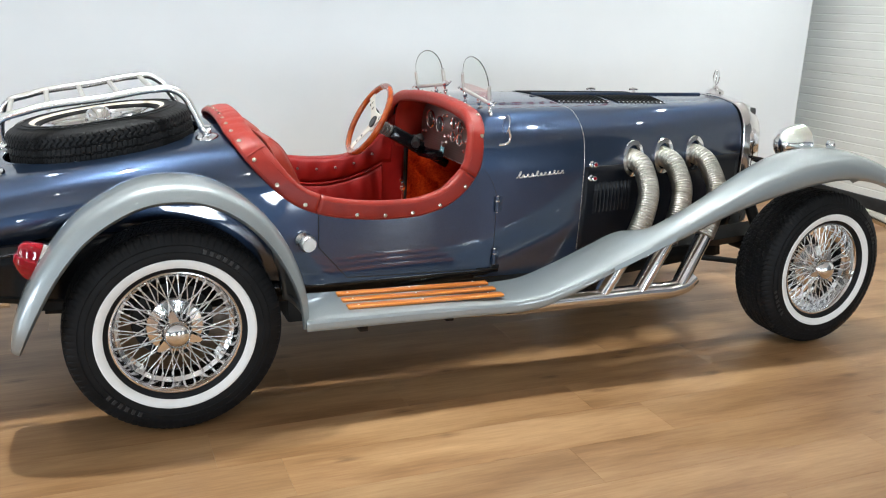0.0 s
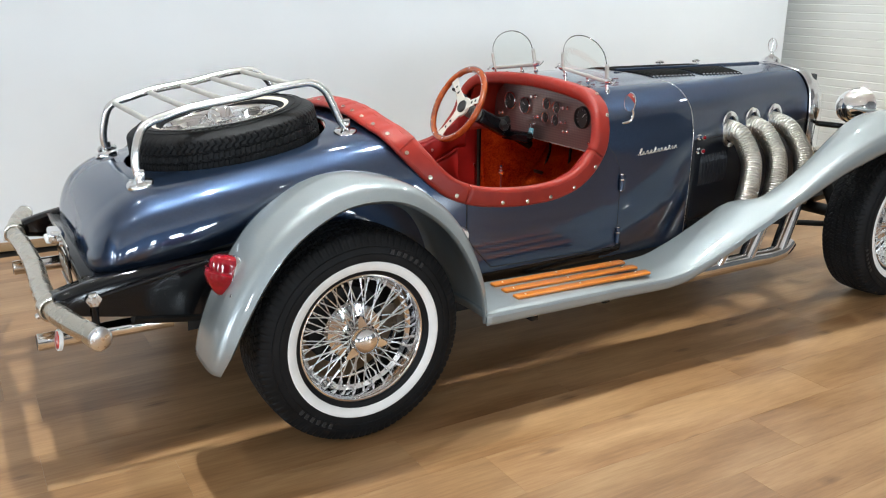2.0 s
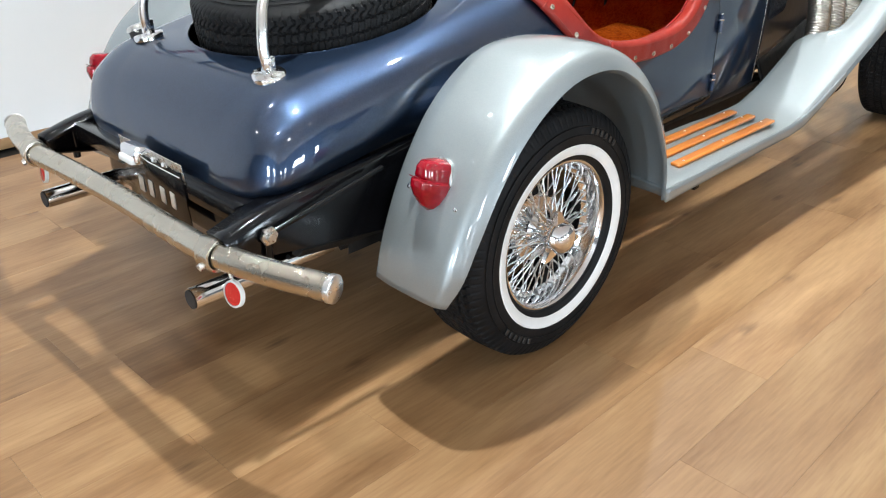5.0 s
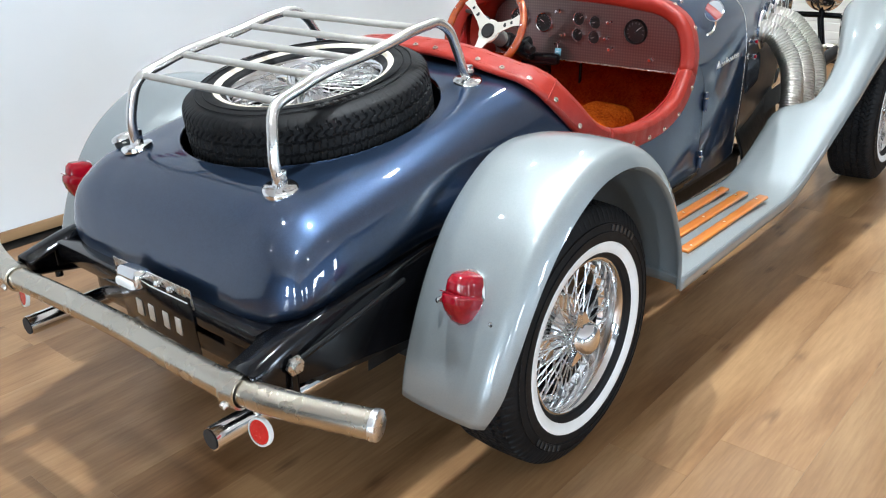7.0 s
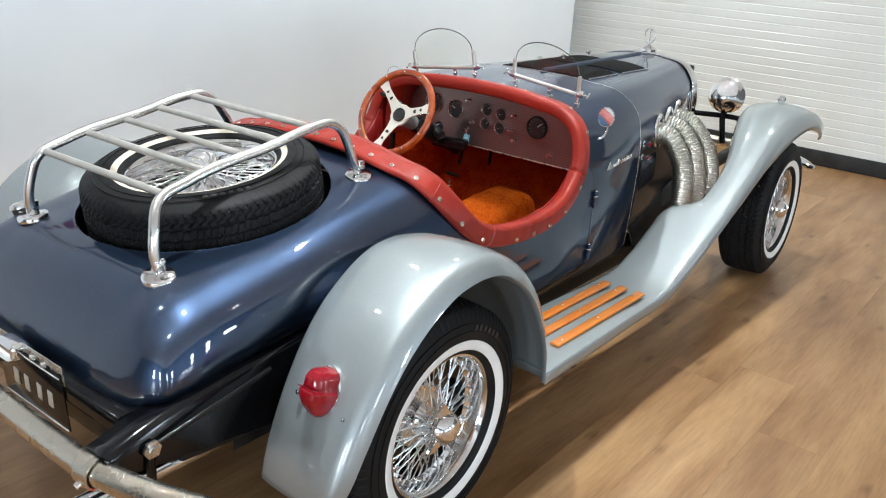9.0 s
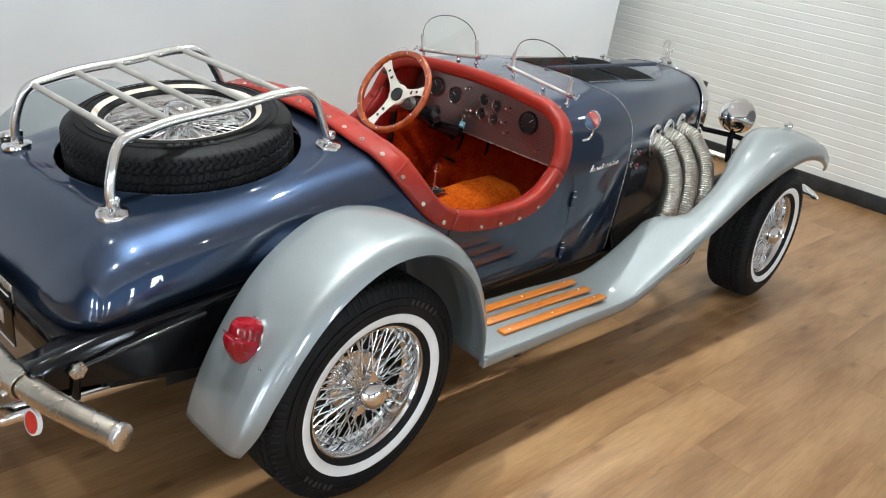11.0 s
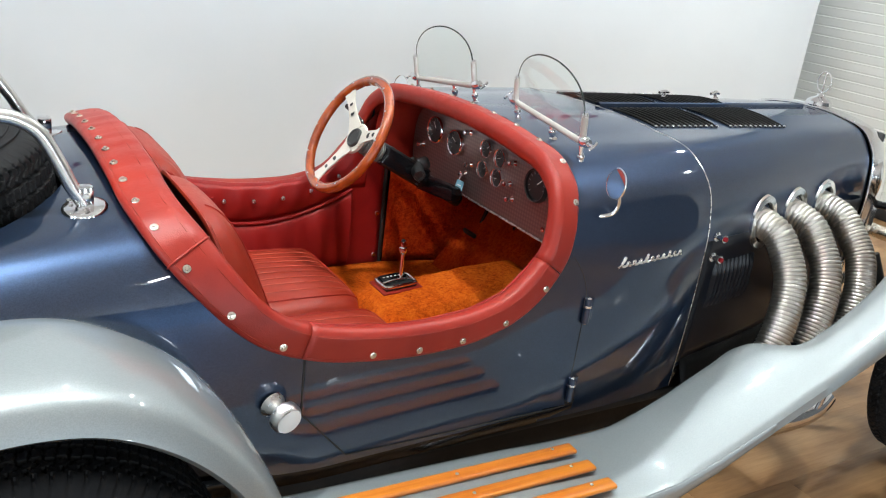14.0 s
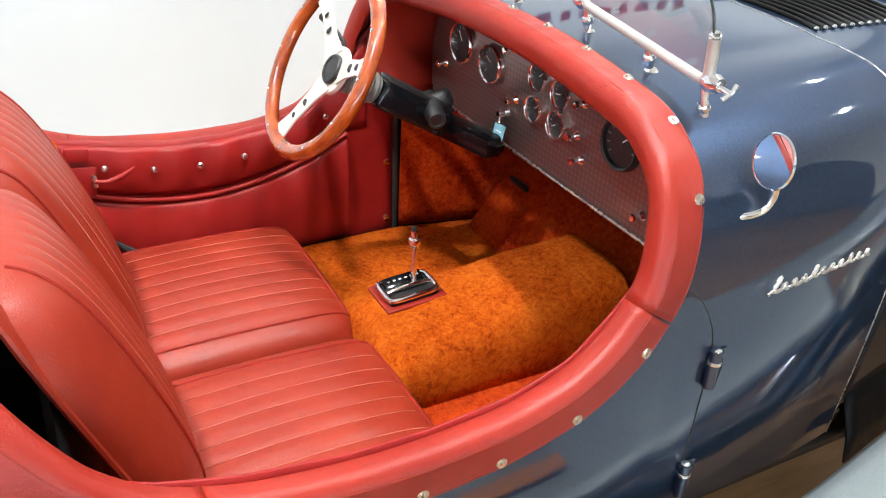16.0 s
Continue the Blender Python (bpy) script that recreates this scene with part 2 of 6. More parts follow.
def make_glass():
    m, n, l, b = material("clear_glass")
    set_in(b, base=(0.97, 1.0, 0.985), rough=0.0, trans=1.0, ior=1.45)
    return m


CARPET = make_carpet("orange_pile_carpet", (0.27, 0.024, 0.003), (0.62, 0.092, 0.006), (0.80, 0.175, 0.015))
# Same carpet, with the footwell's shade and red bounce put into its colour.
TOESHADECARPET = make_carpet("toe_shade_carpet", (0.24, 0.014, 0.002), (0.50, 0.040, 0.005), (0.66, 0.085, 0.010))
FOOTSHADECARPET = make_carpet("foot_shade_carpet", (0.30, 0.016, 0.003), (0.62, 0.047, 0.007), (0.80, 0.098, 0.014))
SLATWOOD = make_wood("orange_varnished_wood", (0.46, 0.11, 0.008), (0.66, 0.22, 0.018), (1.5, 30, 30), 2.5, 0.3, 0.9)
RIMWOOD = make_wood("mahogany_rim", (0.20, 0.025, 0.003), (0.42, 0.078, 0.009), (14, 14, 14), 2.0, 0.22, 1.0)
OAK = make_floor()
DASH = make_enginturn()
GLASS = make_glass()
WALLPAINT = varied("white_wall_paint", (0.785, 0.815, 0.835), (0.835, 0.86, 0.875), 1.2, 0.6, 0.0, (1, 1, 1), 150, 0.06, 0.05)
CEILPAINT = varied("white_ceiling_paint", (0.76, 0.77, 0.77), (0.81, 0.82, 0.82), 2, 0.8)
GREYPAINT = varied("grey_wall_paint", (0.11, 0.11, 0.11), (0.15, 0.15, 0.15), 1.5, 0.7)
DOORSLAT = varied("white_door_panel", (0.80, 0.81, 0.77), (0.86, 0.87, 0.83), 2.5, 0.34, 0.0, (0.3, 0.3, 4), 90, 0.05)
LOUVRE = varied("matt_black_louvre", (0.002, 0.002, 0.002), (0.004, 0.004, 0.004), 9, 0.5, spec=0.12)
FLEX = varied("ribbed_flex_metal", (0.46, 0.44, 0.40), (0.56, 0.54, 0.49), 20, 0.34, 1.0)
GLASSEDGE = varied("dark_glass_edge", (0.02, 0.03, 0.028), (0.05, 0.06, 0.055), 20, 0.15, 0.0, rough_var=0.05, coat=0.5)
SEAL = varied("black_door_seal", (0.01, 0.01, 0.01), (0.03, 0.03, 0.03), 9, 0.7)
GREYFRAME = varied("grey_frame", (0.18, 0.19, 0.2), (0.26, 0.27, 0.28), 6, 0.5)


# ---- mesh tools ----
def mesh_of(name, verts, faces, mat, parent=None, label="", smooth=40):
    me = bpy.data.meshes.new(name)
    me.from_pydata([tuple(map(float, v)) for v in verts], [], [tuple(map(int, f)) for f in faces])
    me.validate()
    me.materials.append(mat)
    if smooth:
        me.shade_smooth()
        me.set_sharp_from_angle(angle=radians(smooth))
    ob = new(name, me)
    if parent:
        ob.parent = parent
    if label:
        ob["label"] = label
    return ob


def part(name, bm, mat, parent=None, label="", smooth=40):
    """Links a bmesh as one mesh object under a thing or a part."""
    me = bpy.data.meshes.new(name)
    bmesh.ops.recalc_face_normals(bm, faces=bm.faces)
    bm.to_mesh(me)
    bm.free()
    me.materials.append(mat)
    if smooth:
        me.shade_smooth()
        me.set_sharp_from_angle(angle=radians(smooth))
    ob = new(name, me)
    if parent:
        ob.parent = parent
    if label:
        ob["label"] = label
    return ob


def spline(pts, n, closed=False):
    """A smooth curve of n points through the given points (any number of columns), even in chord length."""
    p = np.asarray(pts, float)
    if closed:
        p = np.vstack([p, p[:1]])
    d = np.linalg.norm(np.diff(p[:, :3], axis=0), axis=1) + 1e-9
    s = np.r_[0, np.cumsum(d)]
    m = np.empty_like(p)
    sl = np.diff(p, axis=0) / d[:, None]
    m[1:-1] = (sl[:-1] * d[1:, None] + sl[1:] * d[:-1, None]) / (d[1:] + d[:-1])[:, None]
    m[0], m[-1] = sl[0], sl[-1]
    if closed:
        m[0] = m[-1] = (sl[0] * d[-1] + sl[-1] * d[0]) / (d[0] + d[-1])
    u = np.linspace(0, s[-1], n + 1)[:-1] if closed else np.linspace(0, s[-1], n)
    k = np.clip(np.searchsorted(s, u, side="right") - 1, 0, len(d) - 1)
    h = d[k][:, None]
    t = ((u - s[k]) / d[k])[:, None]
    return ((2 * t**3 - 3 * t**2 + 1) * p[k] + (t**3 - 2 * t**2 + t) * h * m[k] + (-2 * t**3 + 3 * t**2) * p[k + 1] + (t**3 - t**2) * h * m[k + 1])


def grid_faces(n, m, cu=False, cv=False):
    f = []
    for i in range(n if cu else n - 1):
        for j in range(m if cv else m - 1):
            a, b = i * m + j, ((i + 1) % n) * m + j
            f.append((a, b, ((i + 1) % n) * m + (j + 1) % m, i * m + (j + 1) % m))
    return f


def sheet(name, P, mat, parent, label="", thick=0.0, cu=False, cv=False, offset=-1, smooth=40, flip=False, rim=True):
    """A surface through a grid of points, with a thickness if one is given; rim=False where its edge butts against another panel."""
    n, m = P.shape[:2]
    faces = grid_faces(n, m, cu, cv)
    if flip:
        faces = [f[::-1] for f in faces]
    ob = mesh_of(name, P.reshape(-1, 3), faces, mat, parent, label, smooth)
    if thick:
        so = ob.modifiers.new("thickness", "SOLIDIFY")
        so.thickness, so.offset, so.use_rim = thick, offset, rim
    return ob


def tube_data(path, r, seg=14, caps=True):
    """Vertices and faces of a tube along a path; r is one radius or one a point."""
    p = np.asarray(path, float)
    n = len(p)
    r = np.broadcast_to(np.asarray(r, float), (n,))
    t = np.gradient(p, axis=0)
    t /= np.linalg.norm(t, axis=1)[:, None] + 1e-12
    a = np.cross(t[0], (0, 0, 1) if abs(t[0][2]) < 0.9 else (1, 0, 0))
    ring = np.linspace(0, 2 * np.pi, seg, endpoint=False)
    vs = []
    for i in range(n):
        a = a - t[i] * (a @ t[i])
        a /= np.linalg.norm(a)
        b = np.cross(t[i], a)
        vs.append(p[i] + r[i] * (np.cos(ring)[:, None] * a + np.sin(ring)[:, None] * b))
    vs = np.concatenate(vs)
    fs = grid_faces(n, seg, False, True)
    if caps:
        fs += [tuple(range(seg))[::-1], tuple((n - 1) * seg + k for k in range(seg))]
    return vs, fs


def tube(name, path, r, mat, parent, label="", seg=14, smooth=50):
    vs, fs = tube_data(path, r, seg)
    return mesh_of(name, vs, fs, mat, parent, label, smooth)


def merge(*datas):
    vs, fs, k = [], [], 0
    for v, f in datas:
        vs.append(np.asarray(v, float))
        fs += [tuple(i + k for i in q) for q in f]
        k += len(v)
    return np.concatenate(vs), fs


def lathe_data(profile, seg=32, axis="y", caps=False):
    """Turns (radius, along) pairs round an axis."""
    p = np.asarray(profile, float)
    a = np.linspace(0, 2 * np.pi, seg, endpoint=False)
    v = []
    for r, h in p:
        c, s, k = r * np.cos(a), r * np.sin(a), np.full(seg, h)
        v.append(np.stack({"y": (c, k, s), "z": (c, s, k), "x": (k, c, s)}[axis], 1))
    f = grid_faces(len(p), seg, False, True)
    if axis in "y":
        f = [q[::-1] for q in f]
    if caps:
        f += [tuple(range(seg)), tuple((len(p) - 1) * seg + i for i in range(seg))[::-1]]
    return np.concatenate(v), f


def moved(data, m):
    v, f = data
    return np.asarray(v) @ np.array(m.to_3x3()).T + np.array(m.translation), f


def lathe(name, profile, mat, parent, label="", seg=32, axis="z", m=None, smooth=40, caps=False):
    d = lathe_data(profile, seg, axis, caps)
    if m is not None:
        d = moved(d, m)
    bm = bmesh.new()
    vs = [bm.verts.new(v) for v in d[0]]
    for f in d[1]:
        try:
            bm.faces.new([vs[i] for i in f])
        except ValueError:
            pass
    bmesh.ops.remove_doubles(bm, verts=bm.verts, dist=1e-5)
    return part(name, bm, mat, parent, label, smooth)


def box_bm(sx, sy, sz, bevel=0.004, m=None, seg=2):
    bm = bmesh.new()
    bmesh.ops.create_cube(bm, size=1)
    bmesh.ops.scale(bm, vec=(sx, sy, sz), verts=bm.verts)
    if bevel:
        bmesh.ops.bevel(bm, geom=bm.edges[:], offset=min(bevel, 0.45 * min(sx, sy, sz)), segments=seg, profile=0.5, affect="EDGES")
    if m is not None:
        bmesh.ops.transform(bm, matrix=m, verts=bm.verts)
    return bm


def box(name, sx, sy, sz, m, mat, parent=None, label="", bevel=0.004, seg=2):
    return part(name, box_bm(sx, sy, sz, bevel, m, seg), mat, parent, label, 35)


def aim(p, d):
    """A pose at p whose z axis points along d."""
    return Matrix.Translation(p) @ Vector(d).to_track_quat("Z", "Y").to_matrix().to_4x4()


def thing(name, label, category, loc=(0, 0, 0), group="", kind=""):
    e = new(name)
    e.location = loc
    return tagged(e, label, category, group, kind)


# ---- the room ----
WX, WY1 = 5.12, 1.90
floor = tagged(box("floor", 17.0, 13.0, 0.1, pose(0.0, -3.5, -0.062), DARK, None, "", 0), "light oak plank floor of a showroom", "floor", kind="structure")

tagged(box("ceiling", 17.0, 13.0, 0.12, pose(0, -3.5, 3.06), CEILPAINT, None, "", 0), "plain white ceiling", "ceiling", kind="structure")
tagged(box("wall_north", 12.12, 0.2, 3.0, pose((WX - 7.0) / 2, 2.154, 1.5, 0, 0, -1.45), WALLPAINT, None, "", 0), "smooth white painted wall", "wall", kind="structure")
wall_w = thing("wall_west", "grey side wall with two tall windows", "wall", kind="structure")
for yc, w in ((0.35, 4.5), (-3.4, 1.8), (-7.35, 4.9)):
    box("pier", 0.2, w, 3.0, pose(-7.1, yc, 1.5), GREYPAINT, wall_w, "", 0)
for k, yc in enumerate(WEST_WINDOWS):
    box("breast", 0.2, 0.6, 0.35, pose(-7.1, yc, 0.175), GREYPAINT, wall_w, "", 0)
    box("lintel", 0.2, 0.6, 1.45, pose(-7.1, yc, 2.275), GREYPAINT, wall_w, "", 0)
    win = thing("window_%d" % (k + 5), "tall window with a grey frame", "window", (-7.1, yc, 0.95), kind="structure")
    for q in (-0.28, 0.28):
        box("window_frame", 0.09, 0.04, 1.2, pose(0, q, 0), GREYFRAME, win)
    for q in (-0.57, 0.57):
        box("window_frame", 0.08, 0.52, 0.07, pose(0, 0, q), GREYFRAME, win)
tagged(box("wall_return", 0.5, 0.14, 3.0, pose(WX + 0.25, 2.45, 1.5), WALLPAINT, None, "", 0), "white wall return beside the sectional door", "wall", kind="structure")
tagged(box("wall_east", 0.2, 7.0, 3.0, pose(5.6, -6.1, 1.5), GREYPAINT, None, "", 0), "plain grey wall", "wall", kind="structure")

# glazed front behind the visitor: piers, low wall and lintels with openings between
wall_s = thing("wall_south", "grey front wall with four large windows", "wall", kind="structure")
for cx, w in ((-6.42, 2.04), (-3.5, 2.6), (-0.3, 2.6), (2.9, 2.6), (5.6, 1.6)):
    box("pier", w, 0.2, 3.0, pose(cx, -9.2, 1.5), GREYPAINT, wall_s, "", 0)
for k, cx in enumerate(WINDOWS):
    box("breast", 0.6, 0.2, 0.35, pose(cx, -9.2, 0.175), GREYPAINT, wall_s, "", 0)
    box("lintel", 0.6, 0.2, 1.45, pose(cx, -9.2, 2.275), GREYPAINT, wall_s, "", 0)
    win = thing("window_%d" % (k + 1), "tall window with a grey frame", "window", (cx, -9.2, 0.95), kind="structure")
    for q in (-0.28, 0.28):
        box("window_frame", 0.04, 0.09, 1.2, pose(q, 0, 0), GREYFRAME, win)
    for q in (-0.57, 0.57):
        box("window_frame", 0.52, 0.08, 0.07, pose(0, 0, q), GREYFRAME, win)

# sectional door with ribbed panels
DX = 5.42
door = thing("sectional_door", "white ribbed sectional garage door, closed", "door", (DX, 0.3, 0), kind="structure")
rib = 0.0655
vs, fs = [], []
rows_d = 44
zz = 0.12
pts = []
for r in range(rows_d):
    deep = 0.006 if r % 7 == 6 else 0.0035
    pts += [(0.0, zz), (0.0, zz + rib - 0.014), (deep, zz + rib - 0.009), (deep, zz + rib - 0.005)]
    zz += rib
for px, pz in pts:
    vs += [(px, -2.9, pz), (px, 2.08, pz)]
fs = [(2 * i, 2 * i + 1, 2 * i + 3, 2 * i + 2) for i in range(len(pts) - 1)]
mesh_of("panel", vs, [f[::-1] for f in fs], DOORSLAT, door, "", 30)
box("seal", 0.05, 4.98, 0.115, pose(0.01, -0.41, 0.0595), SEAL, door, "black rubber bottom seal", 0.008)
box("door_back", 0.05, 4.98, 3.0, pose(0.05, -0.41, 1.5), SEAL, door, "", 0)
tagged(box("trim", 0.03, 0.012, 3.0, pose(WX + 0.008, WY1 + 0.03, 1.5), GREYFRAME, None, "", 0.002), "thin dark edge strip on the wall corner", "trim", kind="structure")
tagged(box("baseboard", 12.1, 0.012, 0.05, pose((WX - 7.0) / 2, 2.046, 0.025, 0, 0, -1.45), make_wood("oak_skirting", (0.30, 0.17, 0.08), (0.42, 0.26, 0.13), (1, 8, 8), 2, 0.4, 0.2), None, "", 0.003), "low oak skirting strip", "skirting", kind="structure")

# red lettering above head height on the wall, too far off to read
for x0, widths in ((-0.28, (0.09, 0.05, 0.07, 0.05, 0.08, 0.04, 0.06)), (2.48, (0.05, 0.09, 0.06, 0.05, 0.09, 0.05, 0.08, 0.06, 0.07))):
    sign = thing("wall_lettering", "row of red letters on the white wall", "sign", (x0, 2.0302 - 0.0253 * x0, 1.70), "red lettering")
    lx = 0.0
    for w in widths:
        box("letter", w * 0.8, 0.012, 0.075, pose(lx + w / 2, -0.005 - 0.0253 * (lx + w / 2), 0, 0, 8, -1.45), SIGNRED, sign, "", 0.003)
        lx += w + 0.042

for lx, ly, k in LAMPS:
    fx = thing("downlight", "unseen round white ceiling downlight, switched on", "ceiling light", (lx, ly, 3.0), "ceiling downlights")
    lathe("ring", [(0.12, 0.0), (0.12, -0.012), (0.1, -0.012), (0.1, 0.0)], WHITE, fx, "", 32, "z")

# ---- the car ----
def cy(x):
    return np.interp(x, [-0.8, -0.5, 0.3, 1.2, 2.8], [-0.03, 0.0, 0.03, 0.065, 0.065])


car = thing("roadster", "dark blue vintage-style open roadster with silver fenders and red leather trim", "car")


def loft(stations, nu, nv, ease=1.0):
    """Stations of (x, [(half width, z), ...] from the lower edge to the crown) become a smooth grid over both sides, denser at the start by ease."""
    rows = np.array([[(x, h, z) for h, z in prof] for x, prof in stations], float)
    along = np.stack([spline(rows[:, j], 6 * nu) for j in range(rows.shape[1])], 1)
    # keep the stations in step: resample by x
    xs = rows[0, 0, 0] + (rows[-1, 0, 0] - rows[0, 0, 0]) * np.linspace(0, 1, nu) ** ease
    even = np.zeros((nu, rows.shape[1], 3))
    for j in range(rows.shape[1]):
        o = np.argsort(along[:, j, 0])
        even[:, j, 0] = xs
        for c in (1, 2):
            even[:, j, c] = np.interp(xs, along[o, j, 0], along[o, j, c])
    out = []
    for i in range(nu):
        near = even[i].copy()
        near[:, 1] = -near[:, 1]
        far = even[i][::-1][1:]
        full = spline(np.vstack([near, far]), nv)
        full[:, 1] += cy(full[:, 0])
        out.append(full)
    return np.array(out)


def tail_section(x, w, zb, zt):
    h = zt - zb
    return x, [(w - 0.025, zb), (w, zb + 0.22 * h), (w * 0.985, zb + 0.5 * h), (w * 0.94, zb + 0.72 * h), (w * 0.84, zb + 0.875 * h), (w * 0.55, zb + 0.965 * h), (w * 0.25, zb + 0.993 * h), (0, zt)]


tail = [tail_section(*a) for a in ((-0.718, 0.245, 0.577, 0.596), (-0.713, 0.340, 0.574, 0.628), (-0.703, 0.390, 0.573, 0.660), (-0.686, 0.428, 0.575, 0.702),
                                   (-0.656, 0.463, 0.580, 0.744), (-0.60, 0.480, 0.586, 0.785), (-0.45, 0.489, 0.606, 0.822), (-0.25, 0.496, 0.63, 0.857),
                                   (-0.05, 0.503, 0.60, 0.89), (0.15, 0.512, 0.50, 0.921), (0.30, 0.52, 0.42, 0.945))]
P = loft(tail, 200, 120, 2.0)
# round the end: ease the first rows towards the rear face
SPX, SPR = -0.165, 0.352
verts = P.reshape(-1, 3)
n, m = P.shape[:2]
c0 = np.array([SPX, cy(SPX) - 0.0])
rad = np.hypot(verts[:, 0] - c0[0], verts[:, 1] - c0[1])
top = verts[:, 2] > 0.7
keep = []
for f in grid_faces(n, m):
    if all(rad[i] < SPR and top[i] for i in f):
        continue
    keep.append(f)
edge = {}
for f in keep:
    for a, b in zip(f, f[1:] + f[:1]):
        edge[(min(a, b), max(a, b))] = edge.get((min(a, b), max(a, b)), 0) + 1
ring_v = {i for e, k in edge.items() if k == 1 for i in e if rad[i] < SPR + 0.06 and top[i] and 5 < i // m < n - 2}
for i in ring_v:
    d = (verts[i, :2] - c0) / rad[i]
    verts[i, :2] = c0 + d * SPR
keep.append(tuple(range(m)))
body = mesh_of("tail_body", verts, keep, BLUE, car, "dark blue rounded tail with a spare wheel well")
so = body.modifiers.new("thickness", "SOLIDIFY")
so.thickness, so.offset, so.use_rim = 0.006, -1, False
# the well under the spare wheel
lathe("spare_well", [(0.351, 0.0), (0.353, -0.012), (0.35, -0.13), (0.0, -0.13)], BLACK, car, "black spare wheel well", 64, "z",
      Matrix.Translation((SPX, cy(SPX), 0.858)) @ pose(0, 0, 0, 0, -8.6, 0))

# sides of the cockpit, from the sill to the padded rim
RIM = [(0.30, 0.865), (0.36, 0.80), (0.42, 0.746), (0.5, 0.71), (0.6, 0.685), (0.72, 0.665), (0.83, 0.66), (0.95, 0.67), (1.04, 0.70), (1.11, 0.765), (1.16, 0.83), (1.20, 0.87)]
rim_x, rim_z = zip(*RIM)


# half width and its slope at the tail's open end, from the sill up
near_edge, before = P[-1][P[-1][:, 1] < -0.05], P[-4][P[-1][:, 1] < -0.05]
TAIL_EDGE = np.column_stack([near_edge[:, 0], cy(0.30) - near_edge[:, 1], near_edge[:, 2]])
TAIL_SLOPE = np.clip(((cy(near_edge[:, 0]) - near_edge[:, 1]) - (cy(before[:, 0]) - np.interp(near_edge[:, 2], before[:, 2], before[:, 1]))) / (near_edge[0, 0] - before[0, 0]), -0.05, 0.25)


def side_h(x, z):
    """Half width of the body between tail and cowl."""
    low, high = np.interp(x, [0.3, 0.6, 1.25], [0.505, 0.528, 0.533]), np.interp(x, [0.3, 0.45, 0.6, 1.0, 1.25], [0.52, 0.527, 0.532, 0.537, 0.536])
    k = np.clip((z - 0.39) / 0.3, 0, 1)
    far = low + (high - low) * np.sin(k * np.pi / 2)
    q = np.clip((x - 0.30) / 0.30, 0, 1)
    start = np.interp(z, TAIL_EDGE[:, 2], TAIL_EDGE[:, 1])
    slope = np.interp(z, TAIL_EDGE[:, 2], TAIL_SLOPE) * 0.30
    return start * (2 * q ** 3 - 3 * q ** 2 + 1) + slope * (q ** 3 - 2 * q ** 2 + q) + far * (3 * q ** 2 - 2 * q ** 3)



def side_patch(x0, x1, zlo, zhi, nx, nz, side, proud=0.0):
    xs = np.linspace(x0, x1, nx)
    g = np.zeros((nx, nz, 3))
    for i, x in enumerate(xs):
        z = np.linspace(zlo(x), zhi(x), nz)
        g[i, :, 0], g[i, :, 2] = x, z
        g[i, :, 1] = cy(x) + side * (side_h(x, z) + proud)
    return g


